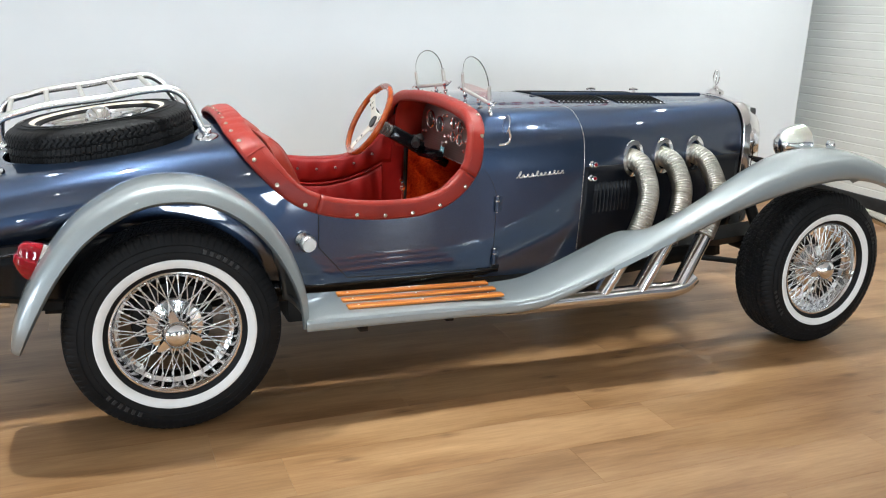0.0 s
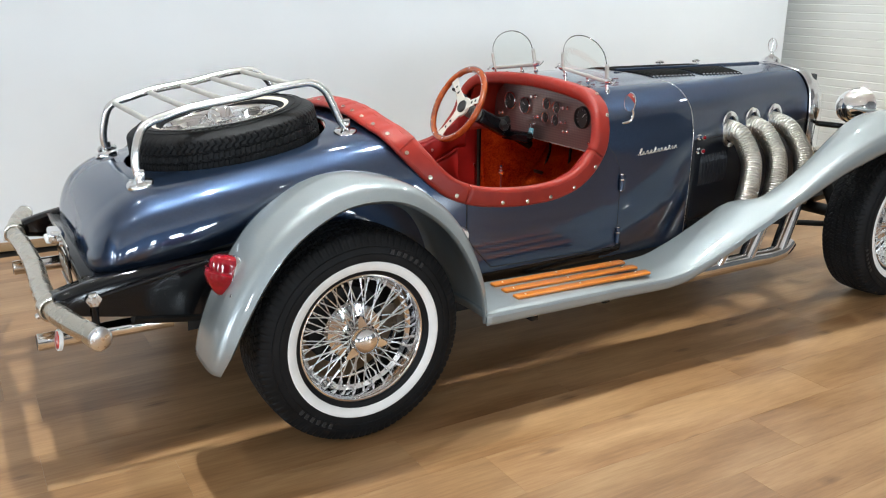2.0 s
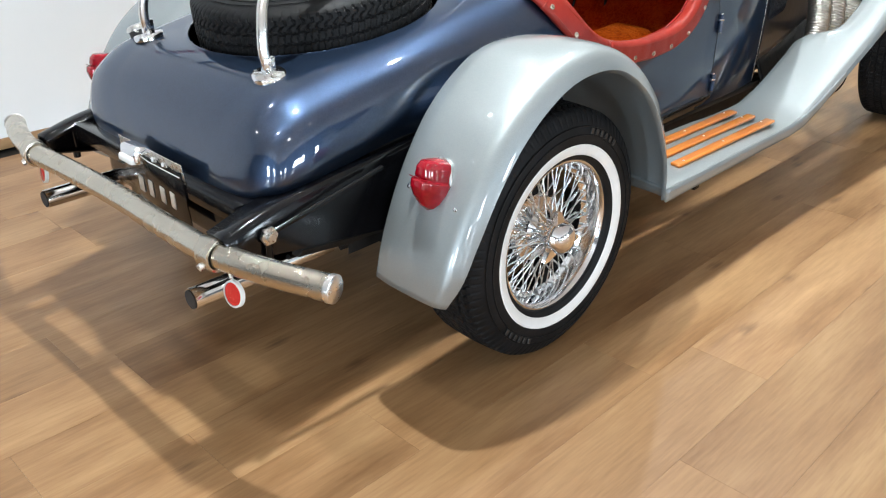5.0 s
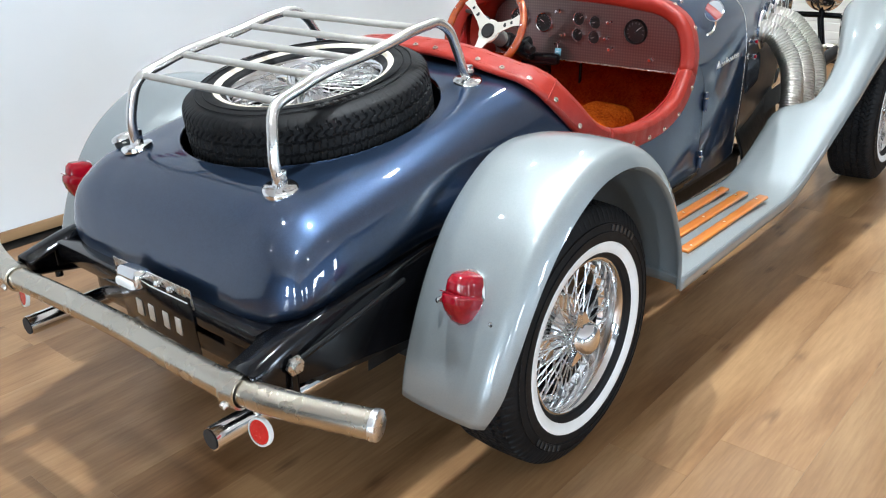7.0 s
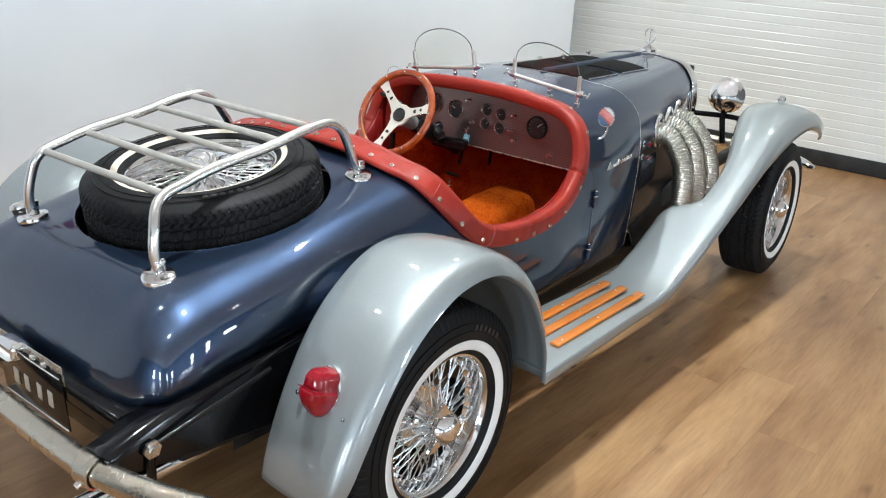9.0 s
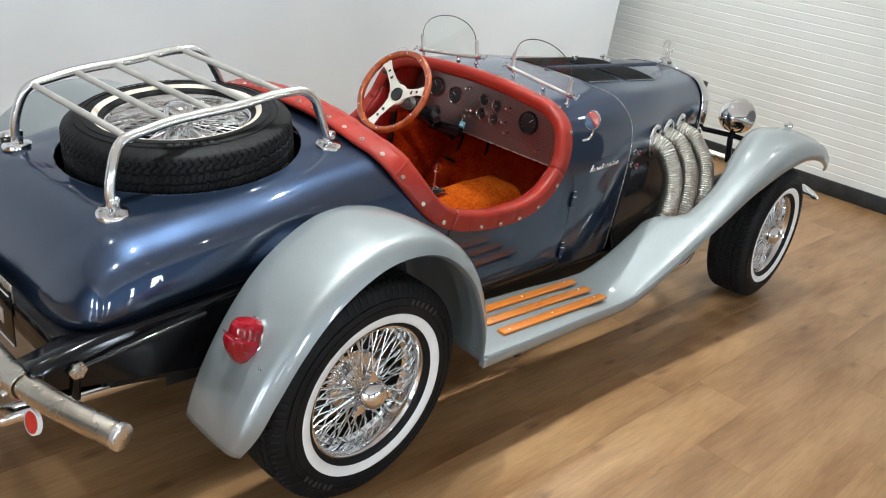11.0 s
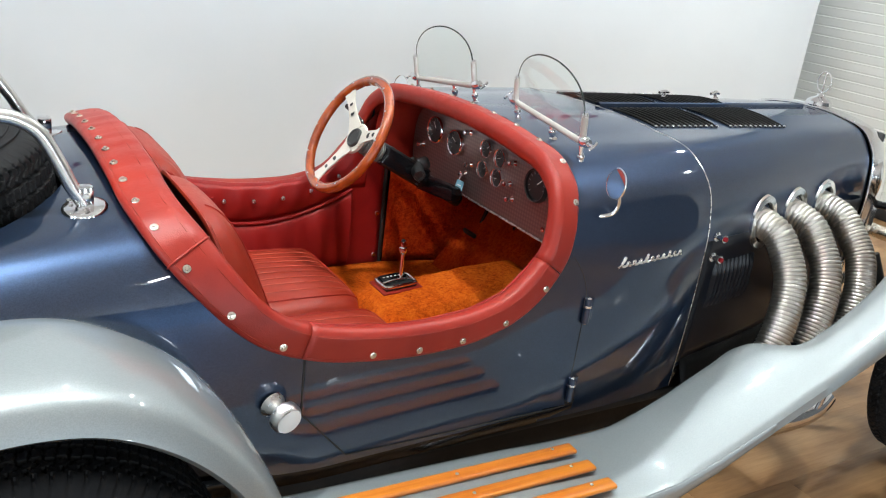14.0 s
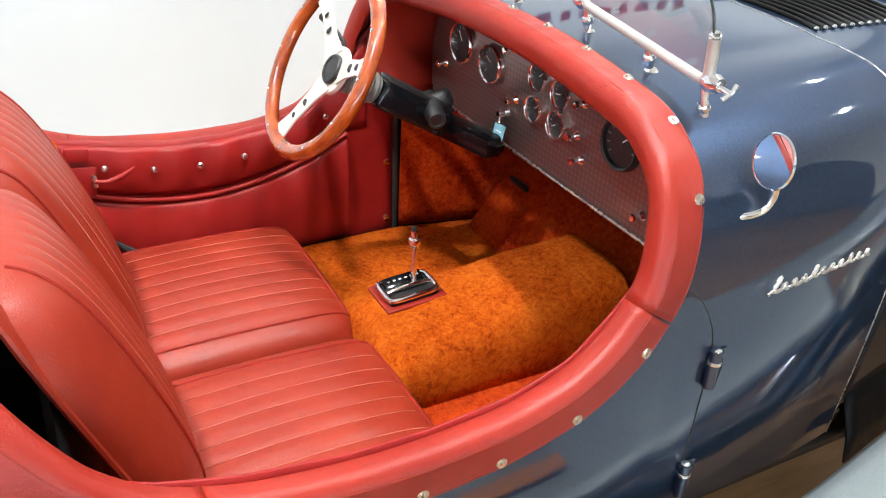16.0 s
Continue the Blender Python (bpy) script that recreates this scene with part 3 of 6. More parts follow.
for side in (-1, 1):
    g = side_patch(0.30, 1.200, lambda x: np.interp(x, [0.3, 0.45, 0.5], [0.42, 0.40, 0.385]), lambda x: np.interp(x, rim_x, rim_z) - np.interp(x, [1.12, 1.2], [0.0, 0.05]), 70, 24, side)
    sheet("side_panel", g, BLUE, car, "dark blue body side", 0.006, flip=side > 0, rim=False)
    zt = lambda x: np.interp(x, [0.54, 1.10, 1.16, 1.20, 1.224, 1.243, 1.257, 1.268], [0.69, 0.72, 0.78, 0.80, 0.781, 0.754, 0.727, 0.69]) if x > 1.15 else np.interp(x, rim_x, rim_z)
    zl = lambda x: np.interp(x, [0.543, 0.552, 0.655, 1.268], [0.60, 0.525, 0.408, 0.392])
    g = side_patch(0.543, 1.268, zl, zt, 80, 26, side, 0.0014)
    dr = sheet("door", g, BLUE, car, "dark blue cutaway door, closed", 0.006, flip=side > 0, rim=False)
    rim_line = [(x, cy(x) + side * (side_h(x, z) + 0.0012), z) for x, z in
                [(0.540, 0.70), (0.540, 0.60), (0.541, 0.53), (0.60, 0.463), (0.652, 0.404), (0.8, 0.398), (1.05, 0.392), (1.270, 0.388), (1.272, 0.5), (1.272, 0.67), (1.268, 0.70), (1.259, 0.728), (1.245, 0.755), (1.226, 0.782), (1.204, 0.805)]]
    dense = np.vstack([np.linspace(a, b, 8)[:-1] for a, b in zip(np.array(rim_line)[:-1], np.array(rim_line)[1:])])
    tube("door_gap", dense, np.where(dense[:, 0] > 1.19, 0.0009, 0.0019), SEAL, dr, "", 6)
    for z in (0.659, 0.440):
        hx = 1.272
        hy = cy(hx) + side * (side_h(hx, z) + 0.008)
        hg = tube("hinge", [(hx, hy, z - 0.032), (hx, hy, z + 0.032)], 0.0098, BLUE, dr, "blue painted barrel hinge", 12)
        part("leaf", box_bm(0.030, 0.004, 0.058, 0.0015, pose(hx + 0.010, hy - side * 0.006, z)), BLUE, hg)
        lathe("band", [(0.0099, -0.003), (0.0108, -0.002), (0.0108, 0.002), (0.0099, 0.003)], CHROME, hg, "", 14, "z", Matrix.Translation((hx, hy, z + 0.012)))
        for dz in (-0.033, 0.033):
            lathe("pin", [(0, 0.004), (0.006, 0.002), (0.0075, 0), (0.0075, -0.004)], CHROME, hg, "", 12, "z", Matrix.Translation((hx, hy, z + dz)) @ pose(0, 0, 0, 0 if dz > 0 else 180))
    # black sill under the body
    g = np.zeros((40, 4, 3))
    for i, x in enumerate(np.linspace(0.3, 1.7, 40)):
        h = side_h(min(x, 1.25), 0.39) if x < 1.25 else np.interp(x, [1.25, 1.7], [0.53, 0.50])
        for j, (dh, z) in enumerate(((-0.004, 0.40), (-0.006, 0.37), (-0.02, 0.345), (-0.12, 0.335))):
            g[i, j] = (x, cy(x) + side * (h + dh), z)
    sheet("sill", g, BLACK, car, "black sill", 0.004)

# cowl and bonnet
cowl = [(1.195, [(0.524, 0.350), (0.535, 0.55), (0.537, 0.70), (0.533, 0.84), (0.508, 0.93), (0.43, 0.988), (0.25, 1.016), (0, 1.026)]),
        (1.42, [(0.521, 0.350), (0.532, 0.55), (0.535, 0.70), (0.529, 0.84), (0.503, 0.93), (0.425, 0.992), (0.248, 1.02), (0, 1.03)]),
        (1.60, [(0.510, 0.350), (0.521, 0.55), (0.524, 0.70), (0.518, 0.84), (0.491, 0.93), (0.415, 0.995), (0.24, 1.024), (0, 1.033)]),
        (1.678, [(0.502, 0.352), (0.512, 0.55), (0.515, 0.70), (0.509, 0.84), (0.482, 0.93), (0.407, 0.996), (0.235, 1.025), (0, 1.034)])]
sheet("cowl", loft(cowl, 44, 110), BLUE, car, "dark blue scuttle ahead of the cockpit", 0.006, rim=False)
hood_prof = [(1.6825, [(0.502, 0.41), (0.509, 0.55), (0.512, 0.70), (0.506, 0.84), (0.479, 0.93), (0.405, 0.995), (0.234, 1.025), (0, 1.034)]),
             (2.0, [(0.440, 0.41), (0.449, 0.55), (0.452, 0.70), (0.446, 0.84), (0.421, 0.93), (0.355, 0.994), (0.205, 1.026), (0, 1.035)]),
             (2.35, [(0.358, 0.41), (0.367, 0.55), (0.371, 0.70), (0.367, 0.84), (0.345, 0.93), (0.288, 0.996), (0.162, 1.027), (0, 1.036)]),
             (2.685, [(0.282, 0.41), (0.292, 0.55), (0.296, 0.70), (0.294, 0.84), (0.277, 0.93), (0.225, 0.998), (0.12, 1.028), (0, 1.036)])]
HOOD = loft(hood_prof, 60, 110)
hood = sheet("bonnet", HOOD, BLUE, car, "long dark blue bonnet with louvres", 0.006, rim=False)


def hood_at(x, h_sign, z=None, h=None):
    """A point on the bonnet's skin, by height on a side or by half width on the top."""
    i = int(np.clip(np.searchsorted(HOOD[:, 0, 0], x) - 1, 0, len(HOOD) - 2))
    q = np.clip((x - HOOD[i, 0, 0]) / (HOOD[i + 1, 0, 0] - HOOD[i, 0, 0]), 0, 1)
    row = HOOD[i] * (1 - q) + HOOD[i + 1] * q
    half = row[:55] if h_sign < 0 else row[55:][::-1]
    if z is not None:
        return np.array([x, np.interp(z, half[:, 2], half[:, 1]), z])
    y = cy(x) + h_sign * h
    o = np.argsort(row[:, 1])
    topside = row[o][row[o][:, 2] > 0.85]
    return np.array([x, y, np.interp(y, topside[:, 1], topside[:, 2])])


# black lower bonnet sides around the louvres
for side in (-1, 1):
    g = np.array([[hood_at(x, side, z=z) + np.array((0, side * 0.0025, 0)) for z in np.linspace(0.425, 0.79, 12)] for x in np.linspace(1.688, 2.68, 40)])
    sheet("bonnet_side", g, GLOSSBLACK, hood, "glossy black lower bonnet side", 0.003, flip=side > 0, offset=-1)

    # matt apron below the bonnet side
    g = np.array([[hood_at(x, side, z=0.43) + np.array((0, side * dh, dz)) for dh, dz in ((-0.004, 0.01), (0.01, -0.03), (0.03, -0.08), (0.04, -0.13))] for x in np.linspace(1.70, 2.60, 24)])
    sheet("apron", g, LOUVRE, hood, "matt black apron under the bonnet side", 0.004)

seam = loft(cowl, 44, 110)[-1] + np.array([0.0022, 0, 0.0003])
tube("seam_bead", seam, 0.0011, STEEL, hood, "thin bead along the bonnet joint", 8)
back = np.array([np.column_stack([seam[:, 0] + dx, cy(1.68) + (seam[:, 1] - cy(1.68)) * 0.983, 0.7 + (seam[:, 2] - 0.7) * 0.975]) for dx in (-0.02, 0.02)])
sheet("seam_backing", back, LOUVRE, hood, "black strip behind the bonnet joint", 0.003)
g = np.array([[(x, cy(x) - 0.010, 1.035), (x, cy(x) - 0.008, 1.044), (x, cy(x), 1.047), (x, cy(x) + 0.008, 1.044), (x, cy(x) + 0.010, 1.035)] for x in np.linspace(1.68, 2.64, 20)])
sheet("centre_hinge", g, BLUE, hood, "raised centre hinge strip")
for side in (-1, 1):
    for x0, x1 in ((1.705, 1.955), (2.015, 2.265)):
        xs = np.linspace(x0, x1, 12)
        g = []
        for x in np.linspace(x0, x1, 24):
            g.append([hood_at(x, side, h=h) + (0, 0, 0.0015) for h in np.linspace(0.025, np.interp(x, [1.7, 2.5], [0.225, 0.225]), 8)])
        sheet("louvre_bank", np.array(g), LOUVRE, hood, "black louvre openings", flip=side < 0)
        for x in xs:
            hs = np.linspace(0.022, np.interp(x, [1.7, 2.5], [0.228, 0.228]), 9)
            row = []
            for h in hs:
                p = hood_at(x, side, h=h)
                k = max(math.sin(np.pi * (h - hs[0]) / (hs[-1] - hs[0])), 0.0) ** 0.4
                row.append([p + (-0.002, 0, 0.001), p + (0.0, 0, 0.0015 + 0.004 * k), p + (0.002, 0, 0.002 + 0.006 * k)])
            sheet("louvre", np.array(row), LOUVRE, hood, "", 0.002, flip=side > 0)
            e = hood_at(x, side, h=hs[-1] - 0.002) + (0.0, 0, 0.004)
            lathe("tip", [(0.0, 0.004), (0.003, 0.003), (0.004, 0.0), (0.003, -0.003)], CHROME, hood, "", 8, "z", aim(e, (0, side, 0.3)))
# two chrome fasteners on the far half of the bonnet
for fx in (2.09, 2.34):
    base_f = hood_at(fx, 1, h=0.135)
    fs_ = lathe("bonnet_fastener", [(0.014, 0.0), (0.013, 0.005), (0.006, 0.008), (0.006, 0.018), (0.0, 0.019)], CHROME, hood, "chrome bonnet fastener", 16, "z", aim(base_f, (0, 0.2, 1)))
    tube("grip", [base_f + (-0.026, 0.0, 0.018), base_f + (0.0, 0.004, 0.022), base_f + (0.026, 0.008, 0.018)], [0.0045, 0.007, 0.0045], CHROME, fs_, "", 10)
# side louvres, latches
for side in (-1, 1):
    for k in range(10):
        x = 1.75 + 0.021 * k
        row = []
        for z in np.linspace(0.585, 0.72, 8):
            p = hood_at(x, side, z=z)
            q = math.sin(np.pi * (z - 0.585) / 0.135) ** 0.35 if 0.585 < z < 0.72 else 0
            row.append([p + (-0.007, side * 0.001, 0), p + (0.002, side * (0.004 + 0.010 * q), 0), p + (0.006, side * (0.004 + 0.010 * q), 0), p + (0.0065, side * 0.001, 0)])
        sheet("side_louvre", np.array(row), GLOSSBLACK, hood, "", flip=side > 0)
        a = [hood_at(x + 0.008, side, z=z) + (0, side * 0.0042, 0) for z in (0.59, 0.715)]
        b = [p + (0.009, 0, 0) for p in a]
        mesh_of("louvre_slot", [a[0], a[1], b[1], b[0]], [(0, 1, 2, 3)], SEAL, hood, "", 0)
    for z in (0.80, 0.742):
        p = hood_at(1.722, side, z=z)
        lt = lathe("bonnet_latch", [(0.013, 0), (0.013, 0.006), (0.007, 0.008), (0.007, 0.022), (0.011, 0.024), (0.011, 0.032), (0.0, 0.034)], CHROME, hood, "chrome bonnet latch with a red tip", 16, "z", aim(p, (0, side, 0.1)))
        lathe("tip", [(0.007, 0), (0.007, 0.003), (0, 0.004)], LENS, lt, "", 12, "z", aim(p + (0, side * 0.034, 0.003), (0, side, 0.1)))

# radiator shell
shell = [(2.692, [(0.272, 0.40), (0.297, 0.55), (0.305, 0.70), (0.303, 0.84), (0.287, 0.935), (0.235, 1.004), (0.125, 1.034), (0, 1.042)]),
         (2.74, [(0.275, 0.40), (0.30, 0.55), (0.308, 0.70), (0.306, 0.84), (0.289, 0.935), (0.236, 1.005), (0.126, 1.036), (0, 1.046)]),
         (2.80, [(0.26, 0.40), (0.285, 0.55), (0.293, 0.70), (0.291, 0.84), (0.273, 0.925), (0.218, 0.99), (0.115, 1.02), (0, 1.03)])]
rad = sheet("radiator_shell", loft(shell, 16, 100), CHROME, car, "chrome radiator shell", 0.01)
box("grille", 0.02, 0.5, 0.6, pose(2.785, cy(2.7), 0.7), GOLDFRAME, rad, "dark radiator core", 0.01)
lathe("radiator_cap", [(0.0, 0.04), (0.012, 0.038), (0.016, 0.028), (0.034, 0.02), (0.044, 0.012), (0.046, 0.0), (0.04, -0.01)], CHROME, rad, "chrome radiator cap", 24, "z", Matrix.Translation((2.735, cy(2.7), 1.045)))
a = np.linspace(0, 2 * np.pi, 40)
orn = tube("ornament", np.stack([np.full(40, 2.735) + 0.012 * np.cos(a), cy(2.7) + 0.036 * np.cos(a), 1.125 + 0.036 * np.sin(a)], 1), 0.0032, CHROME, rad, "chrome ring ornament on the radiator cap", 8)
tube("stem", [(2.735, cy(2.7), 1.08), (2.735, cy(2.7), 1.158)], 0.003, CHROME, orn, "", 8)


# ---- fenders ----
def sweep_fender(name, path, section, mat, parent, label, side, nu=90, nv=26, thick=0.006):
    """path rows: x, z, inner half width, outer half width, crown. The section runs from the inner edge over the crown to the rolled lip."""
    p = spline([(a[0], a[1], 0, *a[2:]) for a in path], nu)
    xz = p[:, :2]
    t = np.gradient(xz, axis=0)
    t /= np.linalg.norm(t, axis=1)[:, None]
    nrm = np.stack([-t[:, 1], t[:, 0]], 1)
    sec = spline([(u, v, 0) for u, v in section], nv)[:, :2]
    g = np.zeros((nu, nv, 3))
    for i in range(nu):
        hin, hout, crown = p[i, 3], p[i, 4], p[i, 5]
        for j, (u, v) in enumerate(sec):
            q = xz[i] + nrm[i] * (v * crown)
            h = hin + (hout - hin) * u
            g[i, j] = (q[0] - (0.115 * h if side > 0 else 0), cy(q[0]) + side * h, q[1])
    return sheet(name, g, mat, parent, label, thick, flip=side < 0)


# the outline runs along the outer lip; the crown stands above it
REARF = [(-0.465, 0.345, 0.555, 0.80, 0.5), (-0.448, 0.40, 0.55, 0.825, 0.75), (-0.405, 0.50, 0.545, 0.84, 0.95), (-0.335, 0.62, 0.54, 0.848, 1.0), (-0.26, 0.708, 0.535, 0.852, 1.0), (-0.17, 0.772, 0.53, 0.854, 1.0), (-0.08, 0.81, 0.525, 0.856, 1.0),
         (0.01, 0.82, 0.52, 0.858, 1.0), (0.11, 0.806, 0.52, 0.86, 1.0), (0.205, 0.758, 0.52, 0.862, 1.0), (0.295, 0.675, 0.50, 0.865, 0.95), (0.365, 0.56, 0.51, 0.865, 0.8), (0.405, 0.45, 0.52, 0.865, 0.6), (0.418, 0.345, 0.53, 0.862, 0.5)]
RSEC = [(0.0, -0.02), (0.04, 0.002), (0.16, 0.022), (0.4, 0.036), (0.65, 0.039), (0.82, 0.036), (0.91, 0.029), (0.965, 0.014), (0.99, -0.003), (1.0, -0.020), (0.985, -0.025), (0.965, -0.025)]
FRONTF = [(0.415, 0.372, 0.56, 0.862, 0.25), (0.7, 0.37, 0.58, 0.872, 0.25), (1.0, 0.366, 0.60, 0.88, 0.25), (1.22, 0.36, 0.615, 0.885, 0.25), (1.33, 0.372, 0.628, 0.888, 0.3), (1.45, 0.408, 0.63, 0.89, 0.42), (1.665, 0.487, 0.622, 0.892, 0.5), (1.765, 0.526, 0.622, 0.892, 0.52),
          (1.79, 0.536, 0.634, 0.892, 0.52), (1.82, 0.548, 0.68, 0.892, 0.52), (1.85, 0.560, 0.72, 0.892, 0.52), (1.88, 0.572, 0.733, 0.892, 0.54), (1.93, 0.592, 0.736, 0.892, 0.58), (2.05, 0.642, 0.731, 0.89, 0.65), (2.18, 0.695, 0.71, 0.888, 0.8), (2.32, 0.742, 0.668, 0.887, 1.0), (2.46, 0.782, 0.625, 0.886, 1.15), (2.6, 0.812, 0.585, 0.886, 1.25), (2.76, 0.825, 0.56, 0.886, 1.25), (2.9, 0.81, 0.555, 0.886, 1.2), (3.02, 0.772, 0.56, 0.884, 1.1), (3.1, 0.725, 0.57, 0.875, 0.9), (3.14, 0.69, 0.58, 0.86, 0.7)]
FSEC = [(0.0, -0.012), (0.05, 0.012), (0.2, 0.032), (0.45, 0.045), (0.68, 0.042), (0.86, 0.031), (0.945, 0.020), (0.982, 0.008), (0.995, -0.010), (1.0, -0.038), (0.99, -0.046), (0.97, -0.046)]
for side in (-1, 1):
    rf = sweep_fender("rear_fender", REARF, RSEC, SILVER, car, "silver-blue rear wheel fender", side)
    ff = sweep_fender("front_fender", FRONTF, FSEC, SILVER, car, "silver-blue sweeping front fender and running board", side, 190, 28)
    # outer apron where the two meet
    lip_x, lip_z, lip_h = [r[0] for r in FRONTF], [r[1] for r in FRONTF], [r[3] for r in FRONTF]
    g = np.array([[(x, cy(x) + side * np.interp(x, lip_x, lip_h), np.interp(x, lip_x, lip_z) + dz * np.interp(x, [1.3, 1.62], [1.0, 0.55])) for dz in (0.004, -0.011, -0.025, -0.036)] for x in np.linspace(0.416, 1.62, 50)])
    sheet("running_board_edge", g, SILVER, ff, "", 0.006, flip=side < 0, offset=-1)
    # three varnished wooden treads
    for k, h in enumerate((0.665, 0.735, 0.806)):
        sl = box("tread_slat", 0.60, 0.035, 0.012, pose(0.876, cy(0.9) + side * h - 0.006, 0.384, 0, 0.3, side * 1.0), SLATWOOD, ff, "orange varnished wooden tread slat", 0.005, 3)
        for sx in (-0.26, -0.02, 0.24):
            lathe("screw", [(0.0, 0.0025), (0.003, 0.002), (0.0046, 0)], SPOKE, sl, "", 8, "z", Matrix.Translation((0.876 + sx, cy(0.9) + side * h - 0.006, 0.3908)))
    for bx in (0.62, 0.95, 1.2):
        box("bracket", 0.03, 0.07, 0.03, pose(bx, cy(bx) + side * 0.82, 0.325), BLACK, ff, "black running board bracket", 0.003)
    # parking lamp on the crest
    lathe("parking_lamp", [(0.0, 0.05), (0.012, 0.048), (0.02, 0.038), (0.022, 0.026), (0.016, 0.014), (0.009, 0.008), (0.014, 0.0), (0.018, -0.008)], CHROME, ff, "small chrome parking lamp on the fender crest", 20, "z", Matrix.Translation((2.81, -0.652 if side < 0 else 2 * cy(2.8) + 0.652, 0.866)))
    # tail lamp
    tx, ty, tz = -0.388 - 0.085 * (side > 0), cy(-0.44) + side * (0.706 if side < 0 else 0.74), 0.603
    d = (-0.93, 0, 0.36)
    base = lathe("tail_lamp", [(0.0, 0.006), (0.046, 0.006), (0.050, 0.003), (0.050, -0.020)], CHROME, rf, "red tail lamp on a chrome base", 32, "z", aim((tx, ty, tz), d) @ Matrix.Diagonal((0.88, 1.28, 1, 1)))
    lens_rows = []
    for v in np.linspace(-0.060, 0.060, 44):
        half = np.interp(v, [-0.060, -0.054, -0.04, -0.015, 0.008, 0.010, 0.014, 0.04, 0.054, 0.060], [0.004, 0.017, 0.030, 0.040, 0.042, 0.039, 0.037, 0.034, 0.028, 0.010])
        deep = np.interp(v, [-0.060, -0.05, -0.03, -0.01, 0.004, 0.009, 0.011, 0.016, 0.035, 0.050, 0.060], [0.010, 0.030, 0.052, 0.066, 0.068, 0.064, 0.057, 0.062, 0.064, 0.056, 0.020])
        lens_rows.append([(half * u, v, 0.004 + deep * (1 - abs(u) ** 3.2) ** 0.6) for u in np.sin(np.linspace(-math.pi / 2, math.pi / 2, 25))])
    lg = np.array(lens_rows)
    lm = aim((tx, ty, tz), d)
    lv, lf = lg.reshape(-1, 3), grid_faces(44, 25)
    lf.append(tuple([i * 25 for i in range(44)] + [i * 25 + 24 for i in range(43, -1, -1)])[::-1])
    lf += [tuple(range(25))[::-1], tuple(43 * 25 + i for i in range(25))]
    lens = mesh_of("lens", *moved((lv, lf), lm), LENS, base, "ruby red ribbed lens in two steps", 35)
    box("lens_band", 0.060, 0.0022, 0.004, lm @ pose(0, 0.0105, 0.066), LENS, lens, "", 0.001)
    for bx, by, bz in ((-0.400, 0.782, 0.567), (-0.412, 0.648, 0.590)):
        lathe("fender_bolt", [(0.0, 0.012), (0.006, 0.010), (0.008, 0.004), (0.010, 0.0)], CHROME, rf, "", 12, "z", aim((bx - 0.085 * (side > 0), cy(-0.4) + side * by, bz), d))
    # side lamp ahead of the rear fender
    sx, sh, sz = 0.500, 0.556, 0.544
    y0 = cy(sx)
    lampb = lathe("side_lamp", [(0.0, 0.062), (0.010, 0.062), (0.027, 0.058), (0.032, 0.05), (0.032, 0.036), (0.022, 0.028), (0.012, 0.02), (0.024, 0.006), (0.028, 0.0)], SPOKE, car, "small round chrome side lamp with clear lens", 28, "z", aim((sx - 0.02, y0 + side * (sh - 0.03), sz + 0.02), (0.25, side * 1.0, -0.15)))
    lathe("lens", [(0.0, 0.004), (0.015, 0.003), (0.026, 0.0)], WHITE, lampb, "", 24, "z", aim(Vector((sx - 0.02, y0 + side * (sh - 0.03), sz + 0.02)) + 0.060 * Vector((0.25, side, -0.15)).normalized(), (0.25, side * 1.0, -0.15)))


# ---- wheels ----
def tread(i, u):
    """Depth of the tread at step i round the tyre and across u (-1 to 1): zigzag grooves, S-shaped shoulder sipes and fine cuts between."""
    saw = abs((i % 12) / 6 - 1) - 0.5
    side = abs(u)
    for c in (0.2, 0.56):
        if abs(side - c - 0.06 * saw) < 0.038:
            return 0.006
    if side > 0.56:
        turn = round(3.2 * math.sin(2 * math.pi * (side - 0.56) / 0.44))
        return 0.0045 if (i + turn) % 8 < 2 else 0.0
    return 0.003 if (i + round(6 * u)) % 6 == 0 and (0.27 < side < 0.5 or side < 0.12) else 0.0


